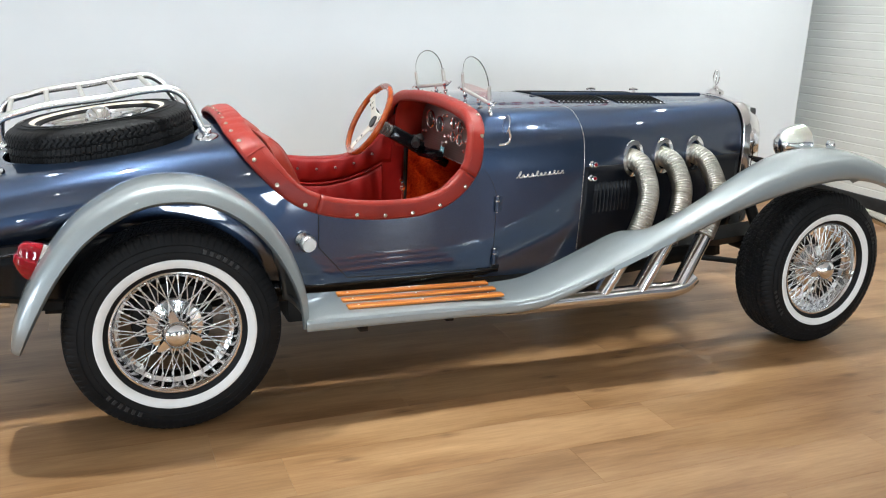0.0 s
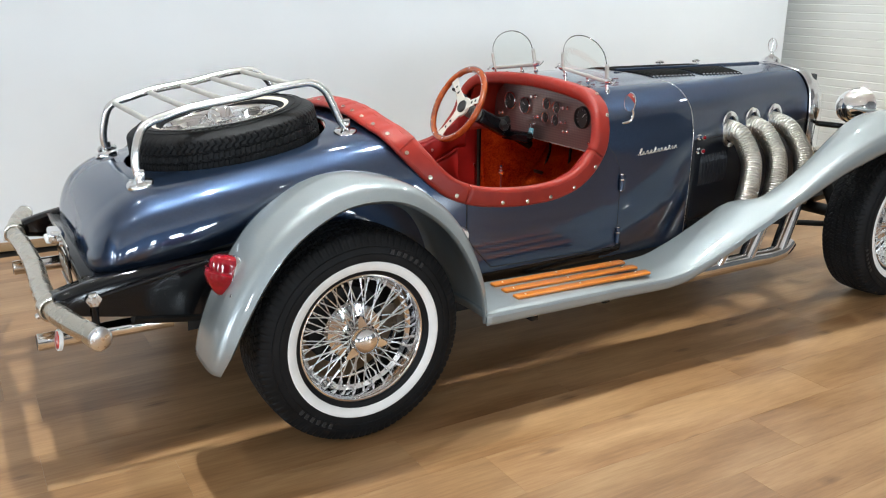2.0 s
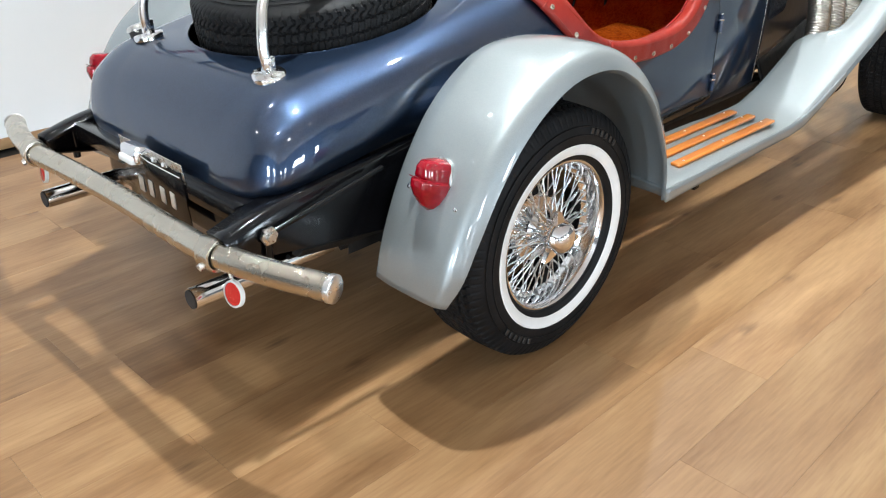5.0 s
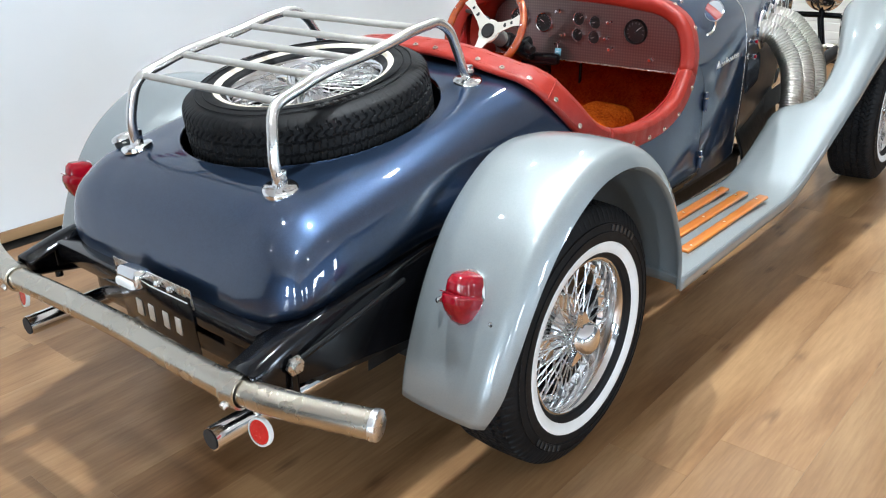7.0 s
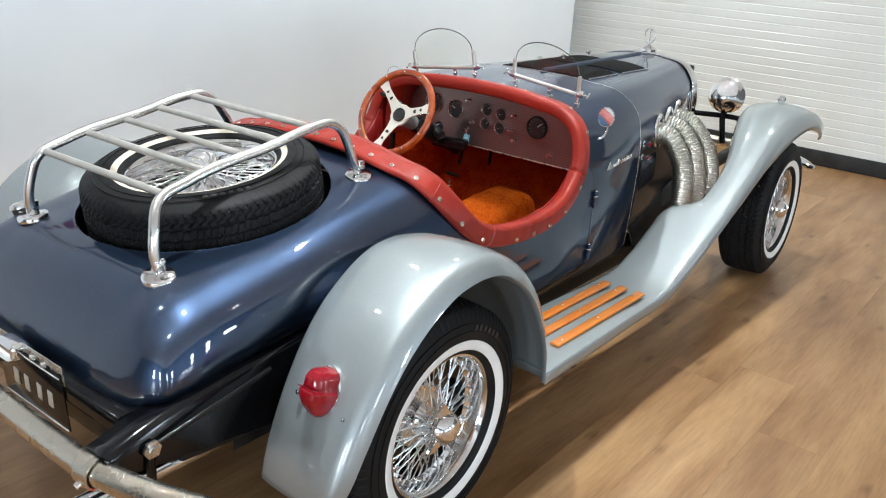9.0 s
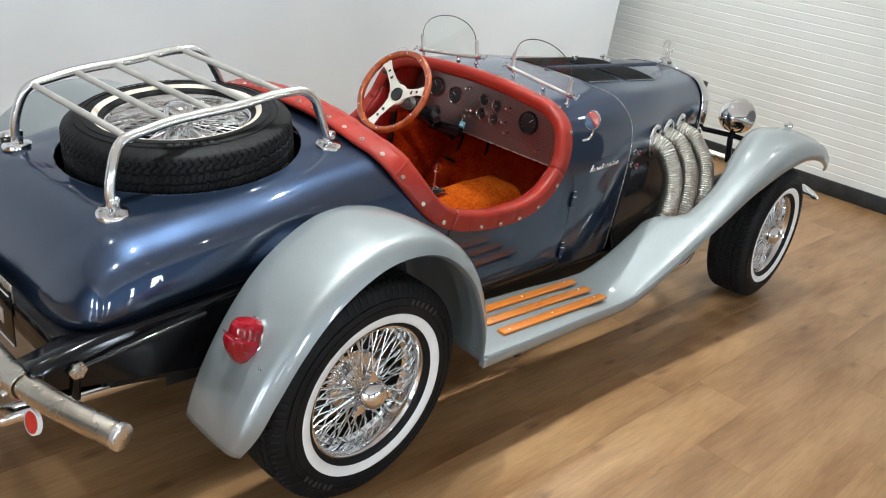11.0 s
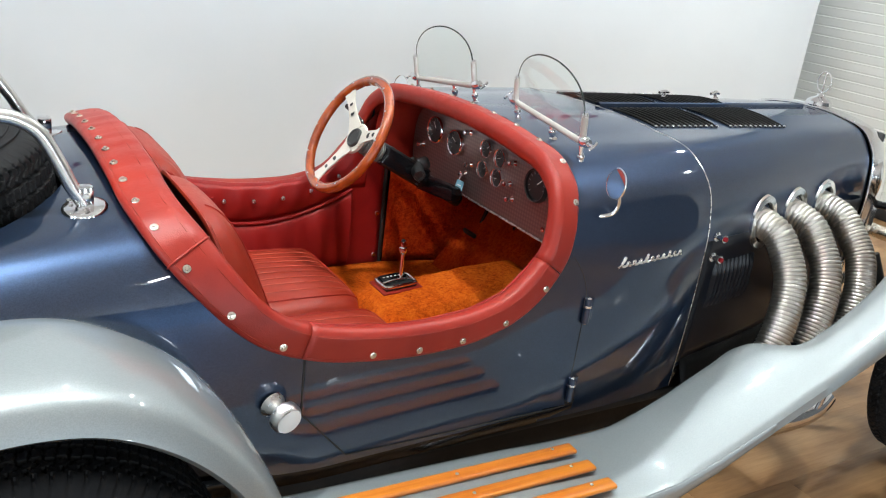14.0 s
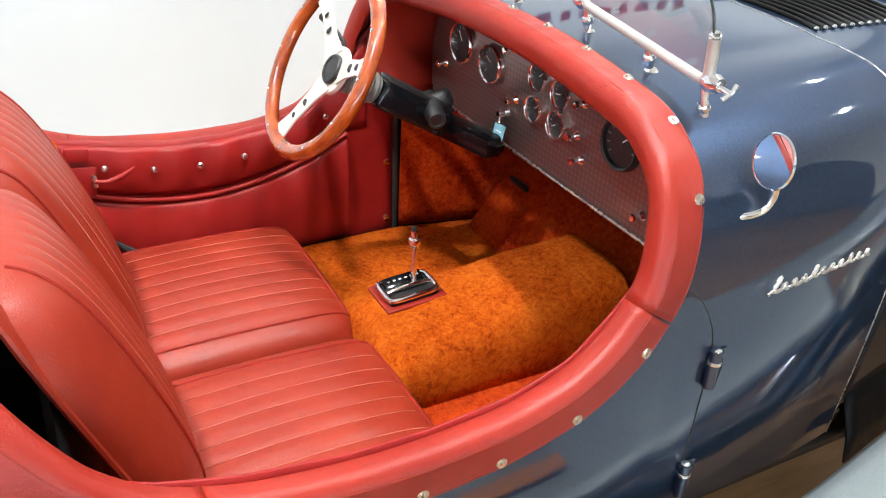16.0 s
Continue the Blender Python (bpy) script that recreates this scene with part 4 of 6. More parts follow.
def build_wheel(R, white, name, parent, label, band=1.0):
    """A wire wheel about its own centre: axle along y, the outer face towards -y."""
    hub = lathe(name, [(0.0, -0.088), (0.030, -0.086), (0.036, -0.07), (0.042, -0.045), (0.056, -0.026), (0.090, -0.018), (0.097, -0.008), (0.092, 0.004), (0.06, 0.01), (0.05, 0.09), (0.0, 0.09)], CHROME, parent, label, 40, "y")
    k = R / 0.352
    side = [(0.205, -0.082), (0.212, -0.094), (0.228, -0.103), (0.255, -0.109), (0.285, -0.108), (0.312, -0.101), (0.332, -0.092), (0.342, -0.085)]
    cross = [(0.349, u * 0.079, u) for u in np.linspace(-1, 1, 52)]
    prof = [(r * k if r > 0.25 else r, h, None) for r, h in side] + [(r * k - 0.004 * u * u, h, u) for r, h, u in cross] + [(r * k if r > 0.25 else r, -h, None) for r, h in side[::-1]]
    seg = 720
    v = []
    for r, h, u in prof:
        for i in range(seg):
            a = 2 * np.pi * i / seg
            rr = r
            if u is not None:
                rr -= tread(i, u)
            elif r > 0.325:
                rr -= 0.004 * (i % 8 < 2)
            v.append((rr * math.cos(a), h, rr * math.sin(a)))
    mesh_of("tyre", v, [q[::-1] for q in grid_faces(len(prof), seg, False, True)], RUBBER, hub, "black treaded tyre", 30)
    lathe("whitewall", [(0.2255, -0.1025), (0.227, -0.1045), (0.238, -0.1078), (0.247, -0.1102), (0.2535, -0.1108), (0.2555, -0.1085)] if band == 1.0 else [(0.2245, -0.1015), (0.226, -0.1040), (0.226 + 0.012 * band, -0.104 - 0.0045 * band), (0.226 + 0.024 * band, -0.104 - 0.0068 * band), (0.226 + 0.0275 * band, -0.104 - 0.006 * band)], white, hub, "white sidewall band", 96, "y", None, 60)
    for r0 in (0.281, 0.303):
        tube("sidewall_rib", [(r0 * k * math.cos(a), -0.1095 if r0 < 0.29 else -0.1065, r0 * k * math.sin(a)) for a in np.linspace(0, 2 * np.pi, 97)], 0.0016, RUBBER, hub, "", 6)
    # raised sidewall lettering as plain bars
    for i in range(12):
        a0 = math.radians(62 + 4.6 * i) if i < 6 else math.radians(235 + 4.6 * (i - 6))
        rr = 0.292 * k
        box("sidewall_bar", 0.012, 0.003, 0.016, Matrix.Translation((rr * math.cos(a0), -0.1085, rr * math.sin(a0))) @ Euler((0, math.pi / 2 - a0, 0)).to_matrix().to_4x4(), PLASTIC, hub, "", 0.001, 1)
    lathe("rim", [(0.196, -0.066), (0.199, -0.083), (0.204, -0.089), (0.2095, -0.0885), (0.2105, -0.083), (0.2105, -0.075), (0.204, -0.070), (0.198, -0.06), (0.194, -0.04), (0.182, -0.034), (0.181, 0.03), (0.192, 0.04), (0.198, 0.07), (0.207, 0.085), (0.207, 0.09), (0.196, 0.085), (0.190, 0.04), (0.178, 0.028), (0.177, -0.03), (0.190, -0.040), (0.193, -0.055), (0.196, -0.066)], CHROME, hub, "polished chrome wheel rim", 96, "y")
    lathe("brake_drum", [(0.0, 0.045), (0.13, 0.045), (0.135, 0.055), (0.135, 0.1), (0.0, 0.1)], DARK, hub, "dark brake drum", 40, "y")
    # spokes: two crossing rows; alike ones share a mesh
    kinds = [((0.036, -0.072, -0.42), (0.188, -0.045)), ((0.036, -0.066, 0.42), (0.188, -0.040)), ((0.092, -0.012, -0.26), (0.181, -0.012)), ((0.092, -0.004, 0.26), (0.181, 0.006))]
    for (r0, h0, lag), (r1, h1) in kinds:
        a = np.array((r0 * math.cos(lag), h0, r0 * math.sin(lag)))
        b = np.array((r1, h1, 0))
        data = merge(tube_data(np.linspace(a, b, 2), 0.0022, 6), tube_data(np.linspace(b - (b - a) * 0.11, b, 2), 0.0037, 6))
        first = None
        for i in range(18):
            an = 2 * np.pi * (i + (0.5 if lag > 0 else 0)) / 18 + (0.17 if r0 > 0.05 else 0)
            if first is None:
                first = sp = mesh_of("spoke", *data, SPOKE, hub)
            else:
                sp = new("spoke", first.data)
                sp.parent = hub
            sp.rotation_euler = (0, -an, 0)
    lathe("knock_off", [(0.0, -0.132), (0.020, -0.130), (0.035, -0.123), (0.043, -0.112), (0.046, -0.100), (0.049, -0.095), (0.049, -0.086), (0.038, -0.080)], CHROME, hub, "chrome knock-off spinner", 36, "y")
    for i in range(3):
        an = 2 * np.pi * i / 3 + 0.1
        w = [(0.040, -0.020), (0.040, 0.020), (0.058, 0.016), (0.077, 0.009), (0.083, 0.0), (0.077, -0.009), (0.058, -0.016)]
        bm = bmesh.new()
        lo = [bm.verts.new((x, -0.088, z)) for x, z in w]
        hi = [bm.verts.new((x, -0.104 + 0.10 * (x - 0.040), z * 0.8)) for x, z in w]
        bm.faces.new(lo)
        bm.faces.new(hi[::-1])
        for q in range(7):
            bm.faces.new((lo[q], lo[(q + 1) % 7], hi[(q + 1) % 7], hi[q]))
        bmesh.ops.rotate(bm, cent=(0, 0, 0), matrix=Matrix.Rotation(an, 3, "Y"), verts=bm.verts)
        part("wing", bm, CHROME, hub, "", 30)
    return hub


TR = 0.350
wheel = build_wheel(TR, WHITEWALL, "wheel", car, "chrome wire wheel with whitewall tyre")
wheel.matrix_basis = pose(0.003, -0.668, TR, 0, 14, 0)
copy_thing(wheel, pose(2.772, -0.664, TR, -1.5, 40, 0.5))
copy_thing(wheel, pose(0.0, 2 * cy(0) + 0.668, TR, 0, 25, 180))
copy_thing(wheel, pose(2.765, 2 * cy(2.77) + 0.664, TR, 0, 60, 180.5))
spare = build_wheel(0.335, CREAMWALL, "spare_wheel", car, "spare wire wheel with an aged whitewall lying in the tail", 0.7)
spare.matrix_basis = Matrix.Translation((SPX, cy(SPX), 0.862)) @ pose(0, 0, 0, 0, -8.6, 0) @ pose(0, 0, 0, -90, 0, 0)

# ---- chassis and underside ----
for side in (-1, 1):
    y = lambda x, h: cy(x) + side * h
    rail = tube_data([(-0.4, y(0, 0.36), 0.36), (0.3, y(0.3, 0.38), 0.33), (1.6, y(1.6, 0.38), 0.33), (2.95, y(2.8, 0.33), 0.42)], 0.05, 4)
    mesh_of("chassis_rail", *rail, DARK, car, "black chassis rail", 20)
    # raised rear frame horn: a top flange and a web that deepens towards the axle
    web = [(-0.832, 0.548, 0.505), (-0.79, 0.560, 0.50), (-0.7, 0.578, 0.48), (-0.55, 0.59, 0.45), (-0.38, 0.60, 0.42), (-0.2, 0.615, 0.40), (-0.05, 0.62, 0.39)]
    g = np.array([[(x, y(x, h), z) for h, z in ((0.415, zt - 0.003), (0.47, zt), (0.478, zt - 0.001), (0.482, zt - 0.007), (0.483, (zt + zb) / 2), (0.483, zb), (0.47, zb - 0.004))] for x, zt, zb in spline(web, 30)])
    horn = sheet("frame_horn", g, BLACK, car, "glossy black frame horn holding the rear bumper", 0.01, flip=side > 0, smooth=50)
    lathe("bolt", [(0.0, 0.018), (0.012, 0.018), (0.012, 0.008), (0.022, 0.007), (0.022, 0.0)], STEEL, horn, "", 6, "z", aim((-0.732, y(-0.75, 0.500), 0.536), (0, side, 0)))
    tube("strut", [(-0.732, y(-0.75, 0.494), 0.536), (-0.732, y(-0.75, 0.494), 0.455)], 0.011, BLACK, horn, "", 8)
    tube("stay_rod", [(-0.732, y(-0.75, 0.496), 0.536), (-0.40, y(-0.4, 0.53), 0.60)], 0.007, BLACK, horn, "", 8)
    tube("leaf_spring", spline([(-0.62, y(-0.7, 0.44), 0.44), (-0.4, y(-0.4, 0.44), 0.40), (0.0, y(0, 0.46), 0.36), (0.5, y(0.5, 0.45), 0.36)], 20), 0.022, DARK, car, "", 6)
    # inner wheel housing
    g = np.array([[(0.46 * math.cos(a) * r, y(0, 0.47), 0.36 + 0.44 * math.sin(a) * r) for r in (0.2, 0.6, 1.0)] for a in np.linspace(0.0, math.pi, 24)])
    sheet("wheel_housing", g, DARK, car, "dark inner wheel housing")
    # exhaust tail pipe with a hanging reflector
    ty = y(-0.8, 0.395)
    pip = tube("tail_pipe", [(-0.50, ty, 0.40), (-0.80, ty, 0.398), (-0.885, ty, 0.398)], 0.026, CHROME, car, "chrome exhaust tail pipe", 28)
    lathe("bore", [(0.0, 0.0012), (0.0225, 0.0012), (0.0228, 0.0006)], SEAL, pip, "", 24, "z", aim((-0.886, ty, 0.398), (-1, 0, 0)))
    rx, ry, rz = -0.835, y(-0.8, 0.50), 0.435
    refl = lathe("reflector", [(0.0, 0.006), (0.026, 0.005), (0.027, 0.0)], REFLECT, car, "round red reflector with a pale rim", 32, "z", aim((rx, ry, rz), (-1, side * 0.12, 0.15)))
    lathe("rim", [(0.027, 0.006), (0.031, 0.005), (0.031, -0.004), (0.0, -0.004)], WHITE, refl, "", 32, "z", aim((rx, ry, rz), (-1, side * 0.12, 0.15)))
    tube("stalk", [(rx + 0.01, ry, rz), (rx + 0.005, ry - side * 0.03, 0.49)], 0.004, STEEL, refl, "", 8)
    # front suspension, lamp and bar
    tube("front_arm", [(2.75, y(2.7, 0.25), 0.34), (2.76, y(2.7, 0.66), 0.34)], 0.03, DARK, car, "black front axle arm", 10)
    tube("radius_rod", [(2.25, y(2.3, 0.33), 0.33), (2.72, y(2.7, 0.56), 0.30)], 0.014, DARK, car, "", 8)
    tube("damper", [(2.66, y(2.7, 0.40), 0.62), (2.72, y(2.7, 0.52), 0.34)], 0.028, DARK, car, "", 12)
    hl = lathe("headlamp", [(0.0, -0.120), (0.026, -0.116), (0.053, -0.100), (0.075, -0.071), (0.086, -0.036), (0.090, 0.0), (0.094, 0.010), (0.091, 0.019), (0.083, 0.023), (0.0, 0.035)], CHROME, car, "chrome bowl headlamp", 48, "z", aim((2.932, -0.332 if side < 0 else 2 * cy(2.8) + 0.332, 0.848), (1, 0, 0)))
    hy = -0.332 if side < 0 else 2 * cy(2.8) + 0.332
    tube("lamp_stalk", [(2.93, hy, 0.775), (2.92, hy - 0.0, 0.72), (2.90, hy + side * 0.03, 0.60)], 0.016, BLACK, hl, "", 12)
    tube("lamp_bar", [(2.70, y(2.7, 0.24), 0.76), (2.80, y(2.7, 0.30), 0.755), (2.93, hy, 0.74), (2.93, y(2.8, 0.55), 0.74)], 0.014, BLACK, car, "black headlamp bar", 12)
    tube("front_horn", [(2.8, y(2.8, 0.33), 0.42), (3.40, y(2.8, 0.36), 0.48)], 0.035, DARK, car, "", 8)
box("underbody", 2.1, 0.98, 0.03, pose(0.75, cy(1), 0.325), DARK, car, "dark floor pan", 0.01)
# Added block that keeps the view through the running board gap dark.
box("gap_shade_box", 1.5, 0.86, 0.12, pose(1.2, cy(1.2), 0.255), DARK, car, "dark box under the floor, added for shade in the gap", 0.01)
box("fuel_tank", 0.62, 0.66, 0.15, pose(-0.40, cy(-0.4), 0.48), BLACK, car, "black fuel tank under the tail", 0.05, 4)
box("cross_member", 0.10, 0.84, 0.05, pose(-0.70, cy(-0.6), 0.555), BLACK, car, "black frame cross member", 0.008)
tube("rear_axle", [(0, cy(0) - 0.6, TR), (0, cy(0) + 0.6, TR)], 0.04, DARK, car, "dark rear axle", 12)
box("engine", 0.9, 0.42, 0.45, pose(2.2, cy(2), 0.55), DARK, car, "dark engine block", 0.05)

BUMP = [(-0.756, -0.757), (-0.785, -0.675), (-0.822, -0.55), (-0.842, -0.44), (-0.846, -0.3), (-0.842, 0.0), (-0.854, 0.3), (-0.862, 0.44), (-0.85, 0.55), (-0.825, 0.675), (-0.80, 0.757)]
bumper = tube("rear_bumper", spline([(x, h + cy(-0.8), 0.516) for x, h in BUMP], 60), 0.0295, NICKEL, car, "champagne plated tubular rear bumper", 28)
for side in (-1, 1):
    d = Vector((0.03, side * 0.08, 0)).normalized()
    e = Vector((-0.756 if side < 0 else -0.80, side * 0.757 + cy(-0.8), 0.516))
    lathe("end_cap", [(0.0, 0.003), (0.027, 0.0025), (0.0308, 0.0), (0.0312, -0.004), (0.0312, -0.012), (0.0302, -0.013)], SPOKE, bumper, "", 28, "z", aim(e, d))
    lathe("clamp", [(0.0305, 0.021), (0.036, 0.020), (0.036, -0.020), (0.0305, -0.021)], NICKEL, bumper, "", 28, "z", aim((-0.843 if side < 0 else -0.862, side * 0.45 + cy(-0.8), 0.516), (0.10, 1 * side, 0)))
    lathe("clamp_bolt", [(0, 0.012), (0.008, 0.011), (0.009, 0)], STEEL, bumper, "", 10, "z", aim((-0.873 if side < 0 else -0.892, side * 0.45 + cy(-0.8), 0.50), (-1, 0, -0.4)))
FB = [(3.30, -0.729), (3.36, -0.6), (3.40, -0.4), (3.41, 0.0), (3.40, 0.4), (3.36, 0.6), (3.30, 0.729)]
fbump = tube("front_bumper", spline([(x, h + cy(2.8), 0.49) for x, h in FB], 50), 0.028, NICKEL, car, "plated tubular front bumper", 20)
for side in (-1, 1):
    lathe("bullet", [(0.0, 0.14), (0.012, 0.125), (0.024, 0.08), (0.031, 0.03), (0.033, 0.0), (0.033, -0.02)], CHROME, fbump, "chrome bullet end", 24, "z", aim((3.30, side * 0.729 + cy(2.8), 0.49), (-0.55, side * 0.84, 0)))

# number plate with its lamp
pm = pose(-0.752, -0.062, 0.522, 0, -4, 0)
plate = part("number_plate", box_bm(0.004, 0.305, 0.155, 0.0015, pm), BLACK, car, "black number plate with pale figures")
for yy, ww in ((0.075, 0.034), (0.025, 0.03), (-0.035, 0.03), (-0.085, 0.03)):
    part("figure_bar", box_bm(0.003, ww * 0.7, 0.045, 0.001, pm @ pose(-0.003, yy, -0.012, 8, 0, 0)), WHITE, plate)
for zz in (0.072, -0.072):
    part("edge", box_bm(0.003, 0.295, 0.003, 0.001, pm @ pose(-0.003, 0, zz - 0.004)), WHITE, plate)
part("bracket", box_bm(0.003, 0.315, 0.05, 0.001, pm @ pose(0.004, 0, 0.075)), STEEL, plate, "bare metal bracket")
lmp = part("plate_lamp", box_bm(0.05, 0.09, 0.045, 0.014, pose(-0.765, -0.01, 0.603, 0, 8, 0), 4), CHROME, car, "chrome number plate lamp")
part("lens", box_bm(0.02, 0.07, 0.02, 0.006, pose(-0.788, -0.01, 0.594, 0, 8, 0)), WHITE, lmp)
for by in (-0.09, -0.14):
    lathe("plate_bolt", [(0, 0.012), (0.007, 0.011), (0.008, 0)], CHROME, plate, "", 10, "z", aim(pm @ Vector((0.0, by + 0.05, 0.085)), (-1, 0, 0.25)))

# fuel filler beside the far foot of the rack
neck = lathe("filler_neck", [(0.030, -0.03), (0.030, 0.012), (0.027, 0.016), (0.0, 0.016)], SEAL, car, "black rubber fuel filler neck on the tail", 24, "z", aim((-0.512, 0.382, 0.79), (-0.1, 0.35, 1)))
lathe("filler_cap", [(0.0, 0.034), (0.018, 0.033), (0.031, 0.028), (0.034, 0.022), (0.034, 0.014), (0.028, 0.012)], POLISHED, neck, "domed plated filler cap", 28, "z", aim((-0.512, 0.382, 0.79), (-0.1, 0.35, 1)))

# ---- luggage rack ----
rack = None
for hy, nm in ((-0.252, "near"), (0.278, "far")):
    yf = -0.285 if hy < 0 else 0.297
    kf = 0.035 if hy > 0 else 0.0
    pts = [(-0.53, yf, 0.815), (-0.537, yf * 0.99, 0.86), (-0.53, yf * 0.97, 0.915), (-0.498 - kf * 0.3, hy, 0.975), (-0.41 - kf * 0.3, hy, 1.010), (-0.16 - kf, hy, 1.053), (0.01 - kf, hy, 1.084), (0.06 - kf, hy, 1.086), (0.102 - kf, hy, 1.064), (0.136 - kf * 0.7, hy, 1.008), (0.165 - kf * 0.4, hy, 0.945), (0.18, hy, 0.92)]
    tb = tube("luggage_rack" if rack is None else "side_tube", spline(pts, 70), 0.0135, POLISHED, rack or car, "polished tubular luggage rack over the spare wheel" if rack is None else "", 18)
    rack = rack or tb
    for x, z in ((-0.53, 0.803), (0.182, 0.908)):
        nrm = (0.13, 0.25 * np.sign(hy), 1)
        fl = lathe("foot", [(0.0, 0.010), (0.036, 0.010), (0.040, 0.008), (0.042, 0.004), (0.042, -0.006)], CHROME, rack, "chrome foot flange", 32, "z", aim((x, yf if x < 0 else hy, z), (-0.13, 0.12 * np.sign(hy), 1)))
        fy = yf if x < 0 else hy
        box("clevis", 0.030, 0.024, 0.044, pose(x, fy, z + 0.026), CHROME, fl, "", 0.005)
        lathe("clevis_bolt", [(0.0, 0.008), (0.006, 0.008), (0.0065, 0.0)], STEEL, fl, "", 6, "z", aim((x, fy + 0.012 * np.sign(hy), z + 0.032), (0, np.sign(hy), 0)))
        for k in range(3):
            a = k * 2.1 + 0.4
            lathe("screw", [(0, 0.003), (0.0045, 0.0022), (0.0055, 0)], STEEL, fl, "", 8, "z", aim((x + 0.031 * math.cos(a), (yf if x < 0 else hy) + 0.031 * math.sin(a), z + 0.0105 - 0.004 * math.cos(a)), (0, 0, 1)))
for x in (-0.468, -0.342, -0.222, -0.108, 0.008):
    z = np.interp(x, [-0.498, -0.41, -0.16, 0.01], [0.977, 1.009, 1.052, 1.083])
    tube("rung", [(x, -0.25, z - 0.004), (x - 0.022, 0.276, z)], 0.0095, RACKMAT, rack, "dull metal rung", 12)

# ---- exhausts beside the bonnet ----
for fx in (1.950, 2.140, 2.345):
    fy = hood_at(fx, -1, z=0.812)[1] - 0.003
    for side in (-1, 1):
        my = lambda y: y if side < 0 else 2 * cy(fx) - y
        fl = lathe("pipe_flange", [(0.047, -0.004), (0.064, -0.004), (0.068, 0.003), (0.066, 0.010), (0.05, 0.012), (0.047, 0.004)], CHROME, car, "oval chrome exhaust flange", 36, "z", aim((fx, my(fy), 0.812), (0.1, side, 0.05)) @ Matrix.Diagonal((0.85, 1.18, 1, 1)))
        if side < 0:
            end = np.interp(fx, [1.95, 2.345], [-0.575, -0.540])
            pts = [(fx + dx, fy + (end - fy) * f, z) for dx, f, z in
                   ((0, -0.14, 0.812), (0.002, 0.08, 0.808), (0.012, 0.29, 0.793), (0.016, 0.53, 0.744), (0.009, 0.74, 0.690), (-0.014, 0.89, 0.628), (-0.048, 1.0, 0.562), (-0.090, 1.07, 0.485))]
            sp = spline(pts, 900)
            L = np.r_[0, np.cumsum(np.linalg.norm(np.diff(sp, axis=0), axis=1))]
            tube("flex_pipe", sp, 0.0405 + 0.0036 * (1 - np.abs(np.cos(np.pi * L / 0.0112)) ** 5), FLEX, car, "ribbed flexible metal exhaust pipe", 26, 180)
            q = sp[-1]
            tube("down_pipe", np.linspace(q, (fx - 0.235, -0.60, 0.272), 6), 0.034, CHROME, car, "straight chrome exhaust down pipe", 24)
        else:
            tube("flex_pipe", spline([(fx, my(fy + 0.03), 0.80), (fx + 0.02, my(fy - 0.085), 0.785), (fx + 0.03, my(fy - 0.15), 0.66), (fx - 0.03, my(fy - 0.185), 0.455)], 40), 0.0445, STEEL, car, "ribbed flexible metal exhaust pipe", 16)
tube("collector", spline([(2.19, -0.592, 0.312), (2.155, -0.597, 0.286), (2.09, -0.60, 0.270), (1.95, -0.60, 0.268), (1.6, -0.60, 0.266), (1.2, -0.58, 0.262), (0.9, -0.5, 0.26)], 50), 0.037, CHROME, car, "chrome exhaust collector under the running board", 24)


# ---- cockpit ----
# padded rim: opening edge as x, half width, z and the outward direction (x, half, z)
EDGE = [(0.305, 0.0, 0.972, -0.15, 0.0, 1.0), (0.305, 0.2, 0.962, -0.15, 0.12, 1.0), (0.31, 0.33, 0.938, -0.1, 0.38, 0.93), (0.328, 0.428, 0.912, 0, 0.75, 0.65), (0.383, 0.487, 0.845, 0, 0.93, 0.35), (0.435, 0.515, 0.79, 0, 1, 0.15), (0.487, 0.527, 0.748, 0, 1, 0.1),
        (0.565, 0.535, 0.716, 0, 1, 0.06), (0.68, 0.541, 0.696, 0, 1, 0.05), (0.83, 0.543, 0.688, 0, 1, 0.05), (0.95, 0.541, 0.697, 0, 1, 0.05), (1.04, 0.538, 0.727, 0, 1, 0.06), (1.10, 0.533, 0.775, 0, 1, 0.08), (1.135, 0.527, 0.825, 0, 1, 0.1),
        (1.15, 0.515, 0.88, 0, 0.97, 0.2), (1.165, 0.482, 0.945, 0, 0.8, 0.6), (1.178, 0.41, 0.99, 0, 0.4, 0.92), (1.187, 0.28, 1.011, 0, 0.12, 1), (1.192, 0.13, 1.022, 0, 0.04, 1), (1.193, 0.0, 1.025, 0, 0, 1)]
near = [(x, cy(x) - h, z, nx, -nh, nz) for x, h, z, nx, nh, nz in EDGE]
far = [(x, cy(x) + h, z - 0.016 * (0.42 < x < 1.08), nx, nh, nz) for x, h, z, nx, nh, nz in EDGE[::-1][1:-1]]
loop = spline(near + far, 420, True)
T = np.roll(loop[:, :3], -1, 0) - np.roll(loop[:, :3], 1, 0)
T /= np.linalg.norm(T, axis=1)[:, None]
N = loop[:, 3:] - T * (loop[:, 3:] * T).sum(1)[:, None]
N /= np.linalg.norm(N, axis=1)[:, None]
W = np.cross(T, N)
PAD = spline([(0.004, -0.036, 0), (-0.004, -0.028, 0), (-0.009, -0.014, 0), (-0.009, 0.004, 0), (0.002, 0.015, 0), (0.02, 0.015, 0), (0.042, 0.013, 0), (0.056, 0.010, 0), (0.062, 0.004, 0), (0.062, -0.006, 0)], 22)[:, :2]


